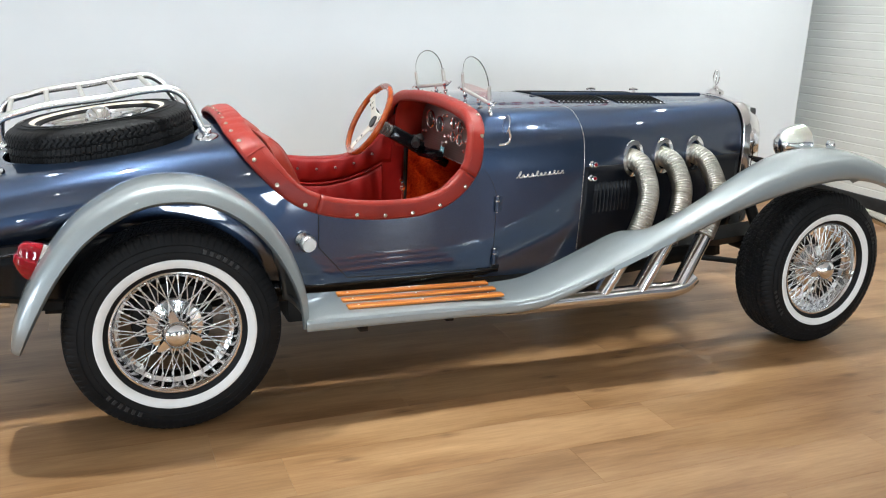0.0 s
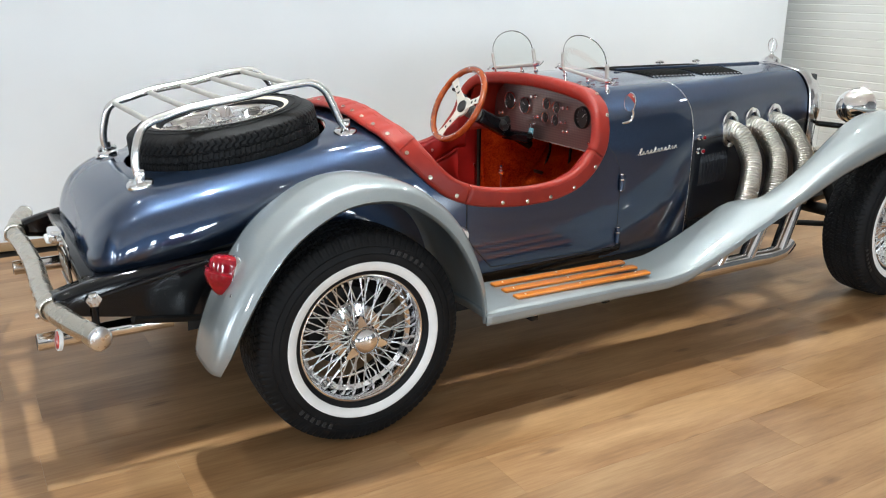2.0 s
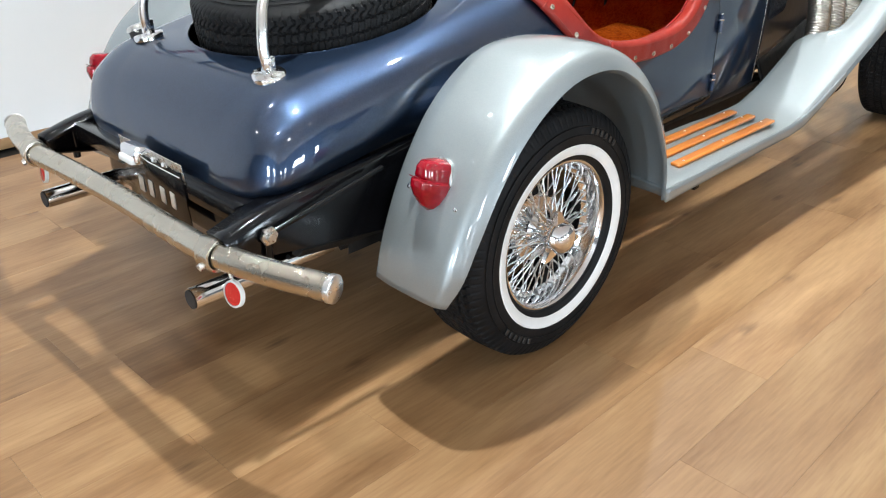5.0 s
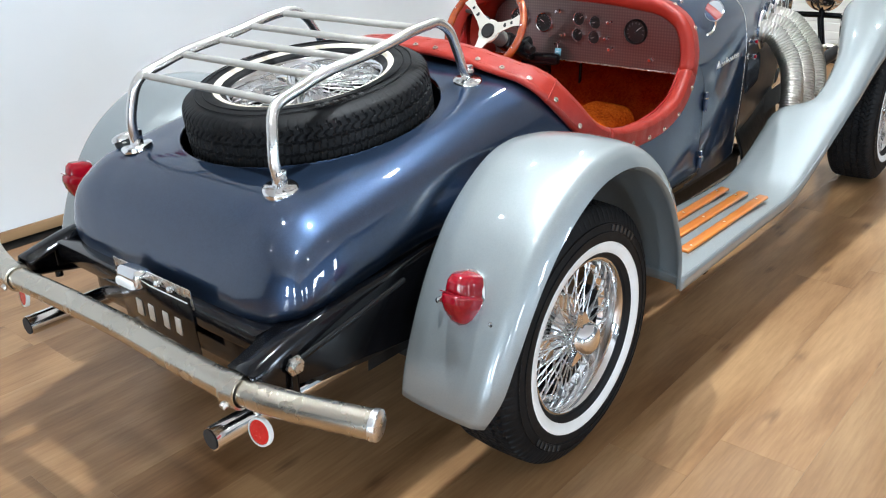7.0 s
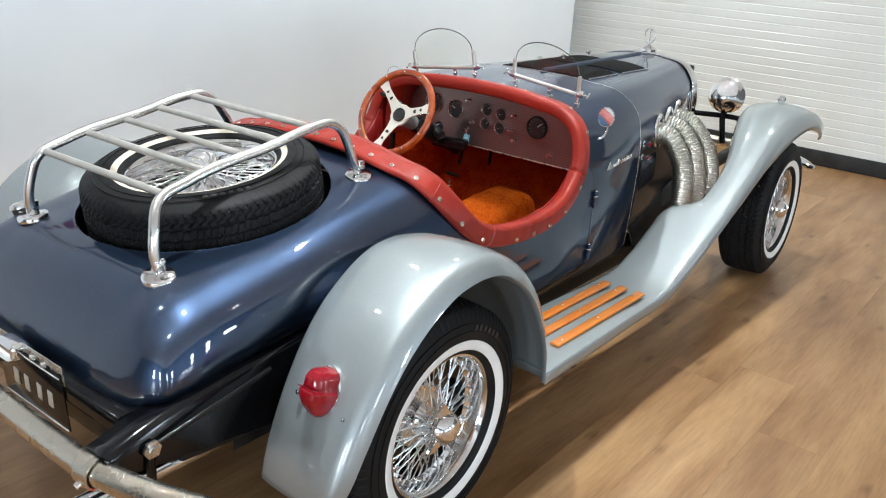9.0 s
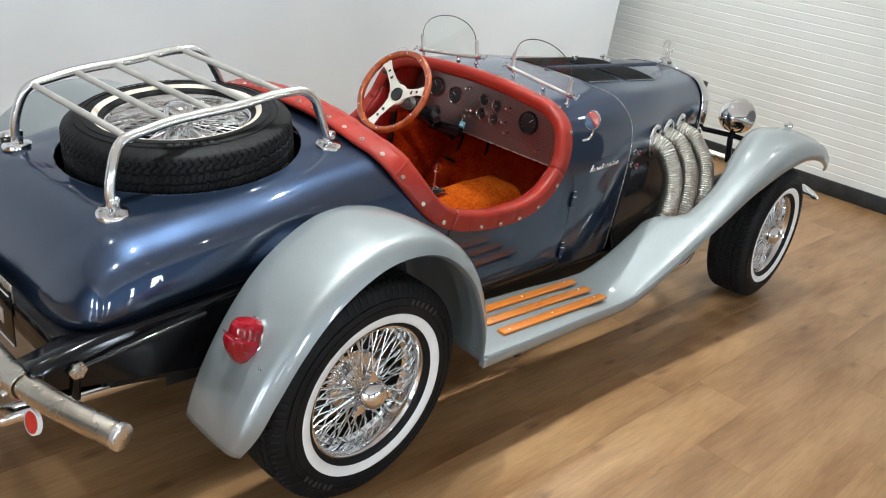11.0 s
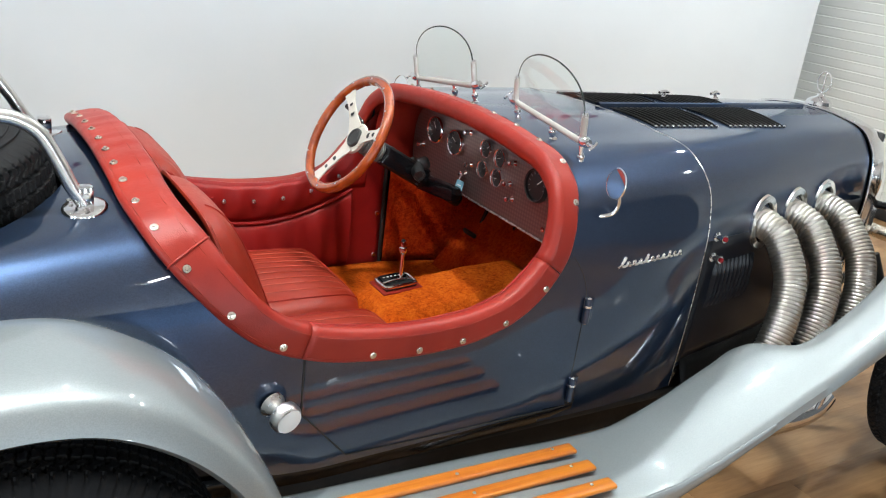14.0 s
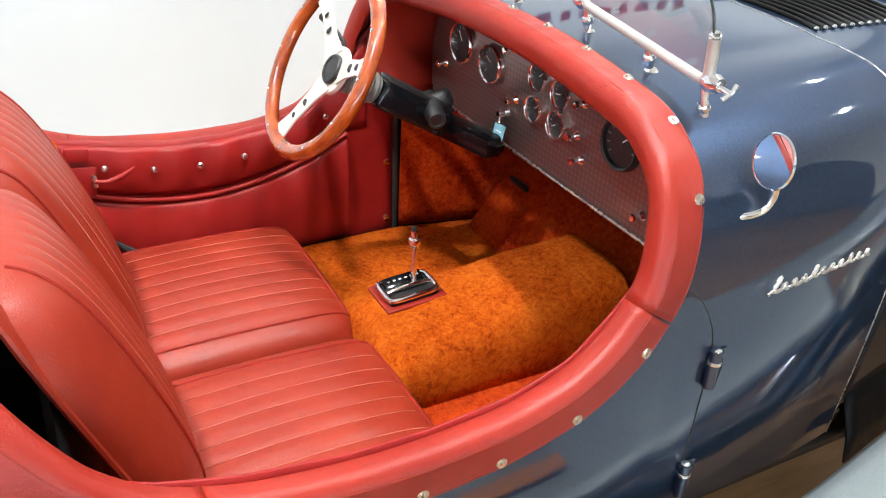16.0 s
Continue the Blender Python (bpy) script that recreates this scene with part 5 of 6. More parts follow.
def seam_index(x, low, side):
    d = np.abs(loop[:, 0] - x) + 10 * ((loop[:, 1] - cy(x)) * side < 0) + 10 * ((loop[:, 2] > 0.85) if low else (loop[:, 2] < 0.7))
    return int(np.argmin(d))


rear_r, rear_l = seam_index(0.543, True, -1), seam_index(0.543, True, 1)
front_r = int(np.argmin(np.abs(loop[:, 2] - 0.80) + 10 * (loop[:, 1] > 0) + 10 * (loop[:, 0] < 0.9)))
front_l = int(np.argmin(np.abs(loop[:, 2] - 0.80) + 10 * (loop[:, 1] < 0) + 10 * (loop[:, 0] < 0.9)))


def pad_strip(name, i0, i1, label, parent, widths=1.0, studs=()):
    n = len(loop)
    idx = [(i0 + k) % n for k in range((i1 - i0) % n + 1)][1:]
    g = np.zeros((len(idx), len(PAD), 3))
    run = np.r_[0, np.cumsum(np.linalg.norm(np.diff(loop[idx, :3], axis=0), axis=1))]
    run -= run[3]
    for a, i in enumerate(idx):
        gather = np.clip((0.37 - loop[i, 0]) / 0.04, 0, 1)
        wide = 1.0 + 0.16 * np.clip((0.5 - loop[i, 0]) / 0.2, 0, 1)
        puff = 1.0 + 0.05 * math.sin(a * 0.9) * math.sin(a * 0.23) - 0.05 * gather * (math.cos(2 * math.pi * run[a] / 0.0775) + 0.3 * math.sin(run[a] * 190))
        for b, (w, q) in enumerate(PAD):
            ww = w * wide if w > 0.004 else w - 0.014 * np.clip((0.44 - loop[i, 0]) / 0.1, 0, 1)
            g[a, b] = loop[i, :3] + W[i] * ww + N[i] * (q * puff if q > 0 else q)
    # close the joints to a thin line
    for end, prev in ((0, i0), (-1, (idx[-1] + 1) % n)):
        g[end] += (loop[prev, :3] - loop[idx[end], :3]) * (0.72 if end == 0 else 0.2)
    ob = sheet(name, g, RED, parent, label, 0.004, flip=True)
    last = None
    for a, i in enumerate(idx):
        p = loop[i, :3]
        if last is None or np.linalg.norm(p - last) > (0.10 if loop[i, 0] > 0.36 else 0.075):
            if last is not None or a > 3:
                wide = 1.0 + 0.16 * np.clip((0.5 - loop[i, 0]) / 0.2, 0, 1)
                q = p + W[i] * 0.044 * wide + N[i] * 0.0125
                lathe("stud", [(0.0, 0.006), (0.0035, 0.0055), (0.0038, 0.003), (0.0075, 0.0022), (0.0085, 0.0)], NICKEL, ob, "", 14, "z", aim(q, N[i]))
                last = p
            elif a == 3:
                last = p
    for off in (0.006, 0.053):
        line = [loop[i, :3] + W[i] * off * (1.0 + 0.16 * np.clip((0.5 - loop[i, 0]) / 0.2, 0, 1)) + N[i] * (0.0155 if off < 0.05 else 0.0108) for i in idx]
        tube("stitch", line, 0.0011, REDSEAT, ob, "", 5)
    return ob


tail_pad = pad_strip("cockpit_trim", rear_l, rear_r, "red leather pad across the tail", car)
for side in (-1, 1):
    i = int(np.argmin(np.abs(loop[:, 0] - 0.345) + 10 * ((loop[:, 1] - cy(0.3)) * side < 0) + 10 * (loop[:, 2] < 0.8)))
    tube("overlap_seam", [loop[i, :3] + W[i] * (w * 1.12 if w > 0.004 else w - 0.013) + N[i] * (q * 1.03 if q > 0 else q) for w, q in PAD[6:]], 0.0024, RED, tail_pad, "stitched overlap seam", 8)
pad_strip("cockpit_trim", rear_r, front_r, "red leather pad on the door top", car)
pad_strip("cockpit_trim", front_r, front_l, "red leather pad round the scuttle", car)
pad_strip("cockpit_trim", front_l, rear_l, "red leather pad on the door top", car)

# tub
for side in (-1, 1):
    def hh(x, z):
        return cy(x) + side * (side_h(x, z) - 0.035)
    g = np.array([[(x, hh(x, z) , z) for z in np.linspace(0.345, np.interp(x, rim_x, rim_z) + 0.022, 14)] for x in np.linspace(0.34, 1.252, 50)])
    dp = sheet("door_card", g, DOORRED, car, "red leather inner door panel with a gathered pocket", 0.004, flip=side > 0)
    # gathered pocket along the door
    top_z = lambda x: 0.552 + 0.82 * (x - 0.80) ** 2
    rows_p = []
    for x in np.linspace(0.56, 1.13, 110):
        t = top_z(x)
        rows_p.append([(x, hh(x, z) - side * (0.006 + 0.022 * math.sin(math.pi * min((z - 0.37) / (t - 0.37), 1.0)) ** 0.6 * (1 + 0.16 * math.sin(37 * x + 2 * math.sin(9 * x + 8 * z)) + 0.12 * math.sin(88 * x + 14 * z))), z) for z in np.linspace(0.37, t, 12)])
    sheet("pocket", np.array(rows_p), DOORRED, dp, "", 0.003, flip=side > 0)
    tube("piping", [(x, hh(x, top_z(x)) - side * 0.014, top_z(x) + 0.003) for x in np.linspace(0.56, 1.13, 60)], 0.0055, DOORRED, dp, "", 8)
    rows_r = []
    for x in np.linspace(0.50, 1.18, 70):
        zt = np.interp(x, rim_x, rim_z) + 0.01
        lo = top_z(np.clip(x, 0.56, 1.12)) + 0.012
        rows_r.append([(x, hh(x, z) - side * (0.004 + 0.016 * math.sin(math.pi * np.clip((z - lo) / max(zt - lo, 0.02), 0, 1)) ** 0.7 * (0.72 + 0.28 * math.cos(2 * math.pi * (x - 0.6475) / 0.095) + 0.06 * math.sin(120 * x + 40 * z))), z) for z in np.linspace(lo, max(zt, lo + 0.01), 10)])
    sheet("padding", np.array(rows_r), DOORRED, dp, "", 0.003, flip=side > 0)
    for x in np.arange(0.60, 1.12, 0.095):
        z = (top_z(x) + np.interp(x, rim_x, rim_z)) / 2 + 0.02
        lathe("button", [(0.0, 0.005), (0.005, 0.0038), (0.0072, 0.0)], STEEL, dp, "", 12, "z", aim((x, hh(x, z) - side * 0.0205, z), (0, -side, 0.1)))
    for z in (0.40, 0.55):
        lathe("button", [(0.0, 0.006), (0.007, 0.0045), (0.009, 0.0)], CHROME, dp, "", 12, "z", aim((1.236, hh(1.2, z) - side * 0.004, z), (0, -side, 0)))
    tube("door_pillar", [(1.262, hh(1.25, 0.5) - side * 0.004, 0.35), (1.255, hh(1.25, 0.6) - side * 0.004, 0.74)], 0.008, SEAL, car, "black door seal strip", 8)
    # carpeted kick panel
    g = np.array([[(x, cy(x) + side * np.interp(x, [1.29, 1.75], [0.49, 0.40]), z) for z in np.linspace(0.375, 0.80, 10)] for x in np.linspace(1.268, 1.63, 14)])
    sheet("kick_panel", g, FOOTSHADECARPET, car, "carpeted kick panel, shaded red-orange", 0.008, flip=side > 0)

latch = box("door_latch_plate", 0.050, 0.006, 0.062, pose(0.556, 0.506, 0.640, 0, 6, 0), DOORRED, car, "red leather covered latch plate on the driver's door", 0.003)
box("flap", 0.046, 0.010, 0.030, pose(0.552, 0.503, 0.698, 0, 6, 0), DOORRED, latch, "", 0.004)
tube("strap", [(0.578, 0.498, 0.640), (0.60, 0.494, 0.637), (0.63, 0.497, 0.645), (0.655, 0.503, 0.656)], [0.004, 0.006, 0.006, 0.003], DOORRED, latch, "red leather pull strap", 8)
box("catch", 0.010, 0.008, 0.026, pose(0.577, 0.499, 0.640), STEEL, latch, "steel catch", 0.002)
lathe("stud", [(0.0, 0.006), (0.006, 0.0045), (0.008, 0.0)], CHROME, latch, "", 12, "z", aim((0.552, 0.500, 0.592), (0, -1, 0.1)))
box("side_strip", 0.028, 0.10, 0.32, pose(0.492, 0.474, 0.57, 0, 6, 0), CARPET, car, "orange carpeted strip behind the door", 0.008)
tube("sill_seal", [(0.545, 0.486, 0.560), (0.585, 0.482, 0.512), (0.640, 0.478, 0.470)], 0.008, SEAL, car, "black rubber door seal", 8)

for mat, lo, hi, words in ((CARPET, 0.02, 1.0, "orange pile carpet in the driver's footwell"), (FOOTSHADECARPET, -1.0, 0.0, "pile carpet in the passenger's footwell, shaded red-orange")):
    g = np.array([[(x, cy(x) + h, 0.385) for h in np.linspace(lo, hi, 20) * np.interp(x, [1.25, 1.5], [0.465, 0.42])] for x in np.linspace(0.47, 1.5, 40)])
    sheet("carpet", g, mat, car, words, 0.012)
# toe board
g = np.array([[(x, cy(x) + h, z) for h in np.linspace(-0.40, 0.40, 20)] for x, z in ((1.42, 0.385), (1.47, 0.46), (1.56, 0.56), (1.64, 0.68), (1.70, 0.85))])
sheet("toe_board", g, TOESHADECARPET, car, "carpeted toe board, shaded red", 0.012)
# transmission tunnel, a tall rounded hump
rows_t = []
for x in np.linspace(0.945, 1.46, 60):
    w, hgt = np.interp(x, [0.945, 0.96, 1.1, 1.44], [0.112, 0.118, 0.118, 0.120]), np.interp(x, [0.945, 0.95, 0.965, 1.0, 1.1, 1.3, 1.46], [0.40, 0.455, 0.487, 0.497, 0.508, 0.528, 0.535])
    ring = []
    for a in np.linspace(0, math.pi, 34):
        c, s = math.cos(a), math.sin(a)
        ring.append((x, 0.022 - w * math.copysign(abs(c) ** 0.45, c), 0.35 + (hgt - 0.35) * s ** 0.4))
    rows_t.append(ring)
tun = np.array(rows_t)
lump = np.array([[noise.noise(Vector(p) * 12) * 0.004 + noise.noise(Vector(p) * 60) * 0.002 for p in r] for r in tun])
tun[:, :, 2] += lump
sheet("tunnel", tun, CARPET, car, "orange pile carpeted transmission tunnel", 0.01, flip=True)
THREAD = varied("pale_pink_thread", (0.40, 0.085, 0.055), (0.48, 0.13, 0.09), 60, 0.7)
# seats
def pad_block(name, x0, x1, y0, y1, z0, z1, mat, parent, label, m=None, nx=40, ny=40, rx=0.05, crown=0.02, ribs=0, soft=9, flat=(0.76, 0.76)):
    """A padded cushion: a box with soft edges, crowned top and stitched flutes running across x."""
    g = np.zeros((nx, ny, 3))
    u, v = np.linspace(-1, 1, nx), np.linspace(-1, 1, ny)
    for i in range(nx):
        for j in range(ny):
            fx, fy = abs(u[i]) ** soft, abs(v[j]) ** soft
            top = z1 - rx * (1 - (1 - min(fx + fy, 0.999)) ** 0.5) + crown * (1 - u[i] ** 2) * (1 - v[j] ** 2)
            if ribs and -flat[0] < v[j] < flat[1] and abs(u[i]) < 0.9:
                top += 0.0036 * abs(math.sin(math.pi * ribs * (v[j] + flat[0]) / (flat[0] + flat[1]))) ** 0.5 - 0.0022
            pull = 1 - (0.09 if soft < 9 else 0.03) * (u[i] * v[j]) ** 4
            g[i, j] = (x0 + (x1 - x0) * (u[i] * pull + 1) / 2, y0 + (y1 - y0) * (v[j] * pull + 1) / 2, top)
    # skirts
    ring = [g[0, j] for j in range(ny)] + [g[i, -1] for i in range(1, nx)] + [g[-1, j] for j in range(ny - 2, -1, -1)] + [g[i, 0] for i in range(nx - 2, 0, -1)]
    vs, fs = list(g.reshape(-1, 3)), grid_faces(nx, ny)
    index = [j for j in range(ny)] + [i * ny + ny - 1 for i in range(1, nx)] + [(nx - 1) * ny + j for j in range(ny - 2, -1, -1)] + [i * ny for i in range(nx - 2, 0, -1)]
    k = len(vs)
    # the side bulges a little and turns in towards the back
    cx_, cy_ = (x0 + x1) / 2, (y0 + y1) / 2
    N_ = len(index)
    for out, f in ((0.005, 0.35), (0.004, 0.7), (-0.014, 1.0)):
        for p in ring:
            d = Vector((p[0] - cx_, p[1] - cy_)).normalized() * out
            vs.append((p[0] + d.x, p[1] + d.y, p[2] + (z0 - p[2]) * f))
    rows_k = [index] + [list(range(k + q * N_, k + (q + 1) * N_)) for q in range(3)]
    for upper, lower in zip(rows_k[:-1], rows_k[1:]):
        for a in range(N_):
            b = (a + 1) % N_
            fs.append((upper[a], upper[b], lower[b], lower[a]))
    fs.append(tuple(rows_k[-1]))
    vs = np.array(vs)
    if m is not None:
        vs = vs @ np.array(m.to_3x3()).T + np.array(m.translation)
    bm = bmesh.new()
    bv = [bm.verts.new(p) for p in vs]
    for f in fs:
        bm.faces.new([bv[i] for i in f])
    ob = part(name, bm, mat, parent, label, 50)
    m3 = m if m is not None else Matrix.Identity(4)
    for j in (int(ny * (1 - flat[0]) / 2) - 1, int(ny * (1 + flat[1]) / 2) + 1):
        tube("piping", [m3 @ (Vector(g[i, j]) + Vector((0, 0, 0.0005))) for i in range(1, nx - 1)], 0.0028, RED, ob, "", 6)
    # pale thread along the flutes
    for q in range(1, ribs):
        j = int(round((1 - flat[0] + (flat[0] + flat[1]) * q / ribs) / 2 * (ny - 1)))
        tube("thread", [m3 @ (Vector(g[i, j]) + Vector((0, 0, 0.0006))) for i in range(int(nx * 0.06), int(nx * 0.94))], 0.0009, THREAD, ob, "", 5)
    i = int(nx * 0.945)
    if soft == 9:
        tube("piping", [m3 @ (Vector(g[i, j]) + Vector((0, 0, 0.0005))) for j in range(int(ny * 0.1), int(ny * 0.9) + 1)], 0.0028, RED, ob, "", 6)
    return ob


for nm, y0, y1 in (("passenger", -0.435, 0.048), ("driver", 0.052, 0.50)):
    pad_block("seat_cushion", 0.52, 0.965, y0, y1, 0.36, 0.492, REDSEAT, car, "red leather bench cushion with stitched flutes", None, 44, 90, 0.045, 0.018, 9)
    bmat = Matrix(((-0.36, 0, 0.933, 0.605), (0, -1, 0, 0), (0.933, 0, 0.36, 0.455), (0, 0, 0, 1)))
    pad_block("seat_backrest", 0.0, 0.498, -y1, -max(y0, -0.342), -0.036, 0.010, REDSEAT, car, "red leather seat backrest with stitched flutes", bmat, 44, 90, 0.06, 0.022, 8, 5, (0.8, 0.46) if nm == "passenger" else (0.46, 0.8))
# Black colour stands for the shade between bulkhead and backrests.
box("rear_bulkhead", 0.02, 0.98, 0.5, pose(0.325, cy(0.35), 0.58, 0, 4, 0), SEAL, car, "bulkhead behind the seats, blackened for the shade there", 0.004)

# Added sheet: gives the gap behind the backrests its darkness.
box("seat_gap_shade", 0.012, 0.86, 0.24, pose(0.445, cy(0.45), 0.49, 0, -14, 0), SEAL, car, "black sheet standing in for the shade behind the seats", 0.003)

# dashboard
dash_half = [(0.44, 0.735), (0.452, 0.79), (0.45, 0.85), (0.432, 0.91), (0.38, 0.955), (0.28, 0.98), (0.14, 0.992), (0, 0.995)]
outl = spline([(-h, z, 0) for h, z in dash_half] + [(h, z, 0) for h, z in dash_half[::-1][1:]], 60)[:, :2]
bm = bmesh.new()
fr = [bm.verts.new((1.322, cy(1.3) + y, z)) for y, z in outl]
bk = [bm.verts.new((1.330, cy(1.3) + y, z)) for y, z in outl]
bm.faces.new(fr)
bm.faces.new(bk[::-1])
for i in range(60):
    j = (i + 1) % 60
    bm.faces.new((fr[i], fr[j], bk[j], bk[i]))
dash = part("dashboard", bm, DASH, car, "engine-turned aluminium dashboard with round gauges", 20)
inner = np.array([[(x, cy(1.25) + y * k, 0.735 + (z - 0.735) * k2) for x, k, k2 in ((1.19, 1.05, 1.04), (1.25, 1.04, 1.035), (1.33, 1.01, 1.01))] for y, z in outl])
sheet("dash_hood", inner, RED, car, "red leather lining of the scuttle", 0.004)
tube("dash_edge", [(1.318, cy(1.3) - 0.44, 0.734), (1.318, cy(1.3) + 0.44, 0.734)], 0.003, STEEL, dash, "", 8)


def gauge(y, z, r, ring):
    m = aim((1.3215, y, z), (-1, 0, 0))
    gz = lathe("gauge", [(0.0, 0.004), (r * 0.86, 0.004), (r * 0.86, 0.0)], PLASTIC, dash, "round black gauge with a chrome bezel", 36, "z", m)
    lathe("bezel", [(r * 0.85, 0.003), (r * 0.87, 0.011), (r * 0.94, 0.013), (r, 0.009), (r * 1.02, 0.0)], ring, gz, "", 36, "z", m)
    for k in range(10):
        a = math.radians(-130 + 26 * k)
        part("tick", box_bm(r * 0.05, r * 0.16, 0.0006, 0, m @ pose(r * 0.70 * math.sin(a), r * 0.70 * math.cos(a), 0.0046, 0, 0, -math.degrees(a))), GREYFRAME, gz, "", 0)
    part("needle", box_bm(r * 0.05, r * 0.7, 0.0006, 0, m @ pose(0, 0, 0.0055, 0, 0, 40 + 90 * math.sin(y * 50)) @ pose(0, r * 0.25, 0)), WHITE, gz, "", 0)
    lathe("hub", [(0, 0.007), (r * 0.1, 0.006), (r * 0.12, 0.004)], PLASTIC, gz, "", 12, "z", m)


for y, z, r in ((0.376, 0.886, 0.044), (0.256, 0.877, 0.040), (0.090, 0.904, 0.027), (0.016, 0.896, 0.027), (0.094, 0.842, 0.026), (0.020, 0.838, 0.027), (-0.157, 0.873, 0.047)):
    gauge(y, z, r, PLASTIC if r > 0.045 else CHROME)
for y, z in ((0.165, 0.835), (0.19, 0.80), (-0.035, 0.838), (-0.055, 0.80), (-0.23, 0.775), (0.45, 0.82), (0.19, 0.925), (-0.045, 0.90)):
    lathe("switch_knob", [(0.0, 0.024), (0.006, 0.023), (0.0085, 0.018), (0.0075, 0.010), (0.004, 0.008), (0.009, 0.001), (0.0095, 0.0)], CHROME, dash, "", 16, "z", aim((1.3215, y, z), (-1, 0, 0)))
tag = part("key_tag", box_bm(0.0025, 0.026, 0.058, 0.001, pose(1.292, 0.174, 0.755, 6, 8, 20)), TAGBLUE, car, "pale blue tag hanging from the ignition key")
for k in range(2):
    part("bar", box_bm(0.001, 0.014, 0.003, 0, pose(1.292, 0.174, 0.755, 6, 8, 20) @ pose(-0.0018, 0, 0.015 - 0.010 * k)), WHITE, tag, "", 0)
tube("key", [(1.318, 0.178, 0.80), (1.296, 0.176, 0.798), (1.293, 0.175, 0.785)], 0.0025, CHROME, tag, "", 8)

# steering wheel
SWC, SWR = Vector((0.978, 0.302, 0.897)), 0.171
ax = Vector((-math.cos(radians(29)), 0, math.sin(radians(29))))
sm = Matrix.Translation(SWC) @ ax.to_track_quat("Z", "X").to_matrix().to_4x4()
a = np.linspace(0, 2 * np.pi, 145)[:-1]
seg = 16
vs = []
for t in a:
    for k in range(seg):
        q = 2 * np.pi * k / seg
        inner_side = max(-math.cos(q), 0)
        r0 = 0.0152 - 0.0022 * inner_side * (0.5 + 0.5 * math.cos(26 * t)) * (abs(math.sin(1.5 * t + 0.8)) > 0.35)
        rad_ = SWR + r0 * math.cos(q)
        vs.append((rad_ * math.cos(t), rad_ * math.sin(t), 0.0135 * math.sin(q)))
sw = mesh_of("steering_wheel", *moved((np.array(vs), grid_faces(144, seg, True, True)), sm), RIMWOOD, car, "varnished wood-rimmed steering wheel with three alloy spokes", 60)
for i in range(24):
    t = 2 * np.pi * (i + 0.5) / 24
    if i % 2 == 0:
        lathe("rivet", [(0, 0.0025), (0.003, 0.002), (0.004, 0)], CHROME, sw, "", 8, "z", sm @ aim((SWR * math.cos(t), SWR * math.sin(t), 0.0125), (0, 0, 1)))
for ang in (167, 287, 47):
    t = radians(ang)
    outl_s = [(0.028, -0.028), (0.065, -0.018), (0.12, -0.014), (0.160, -0.023), (0.160, 0.023), (0.12, 0.014), (0.065, 0.018), (0.028, 0.028)]
    bm = bmesh.new()
    lo = [bm.verts.new((x, y, -0.030 + 0.03 * x / 0.160 - 0.003)) for x, y in outl_s]
    hi = [bm.verts.new((x, y, -0.030 + 0.03 * x / 0.160 + 0.001)) for x, y in outl_s]
    bm.faces.new(lo[::-1])
    bm.faces.new(hi)
    for q in range(8):
        bm.faces.new((lo[q], lo[(q + 1) % 8], hi[(q + 1) % 8], hi[q]))
    bmesh.ops.transform(bm, matrix=sm @ pose(0, 0, 0, 0, 0, ang), verts=bm.verts)
    spk = part("spoke", bm, CREAM, sw, "brushed pale alloy spoke with round holes", 30)
    for hx, hr in ((0.084, 0.0085), (0.116, 0.0068)):
        lathe("hole", [(0, 0.0), (hr, 0.0)], SEAL, spk, "", 16, "z", sm @ pose(0, 0, 0, 0, 0, ang) @ pose(hx, 0, -0.030 + 0.03 * hx / 0.160 + 0.0018))
lathe("hub_plate", [(0.0, -0.026), (0.045, -0.026), (0.047, -0.029), (0.047, -0.034)], CREAM, sw, "", 32, "z", sm)
lathe("horn_button", [(0.0, -0.0195), (0.020, -0.0195), (0.0215, -0.018), (0.0265, -0.018), (0.029, -0.021), (0.029, -0.028)], PLASTIC, sw, "black horn button", 32, "z", sm)
for i in range(6):
    lathe("hub_screw", [(0, 0.003), (0.003, 0.002), (0.0036, 0)], PLASTIC, sw, "", 8, "z", sm @ pose(0, 0, 0, 0, 0, 60 * i + 20) @ pose(0.038, 0, -0.026))
COLUMN = sm @ Matrix.Rotation(radians(-4), 4, "X")
ring_z = np.linspace(-0.036, -0.118, 57)
col = tube("steering_column", [COLUMN @ Vector((0, 0, z)) for z in (-0.10, -0.2, -0.3, -0.44)], 0.0205, BLACK, car, "black steering column under the dashboard", 20)
tube("ribbed_sleeve", [COLUMN @ Vector((0, 0, z)) for z in ring_z], 0.0285 + 0.0032 * np.sin(np.linspace(0, 2 * np.pi * 7, 57)), SLEEVE, col, "grey ribbed sleeve behind the wheel", 24)
shroud = part("column_shroud", box_bm(0.058, 0.062, 0.170, 0.010, COLUMN @ pose(0.0, 0, -0.205), 3), BLACK, col, "glossy black column shroud")
part("shroud_lid", box_bm(0.008, 0.050, 0.160, 0.003, COLUMN @ pose(0.031, 0, -0.206)), PLASTIC, shroud)
for k in range(5):
    part("vent", box_bm(0.0045, 0.002, 0.010, 0, COLUMN @ pose(-0.022 + 0.010 * k, -0.0315, -0.262)), SEAL, shroud, "", 0)
for dy in (-0.018, 0.018):
    lathe("screw", [(0, 0.003), (0.004, 0.002), (0.005, 0)], CHROME, shroud, "", 10, "z", COLUMN @ pose(0.034, dy, -0.278, 0, 90))
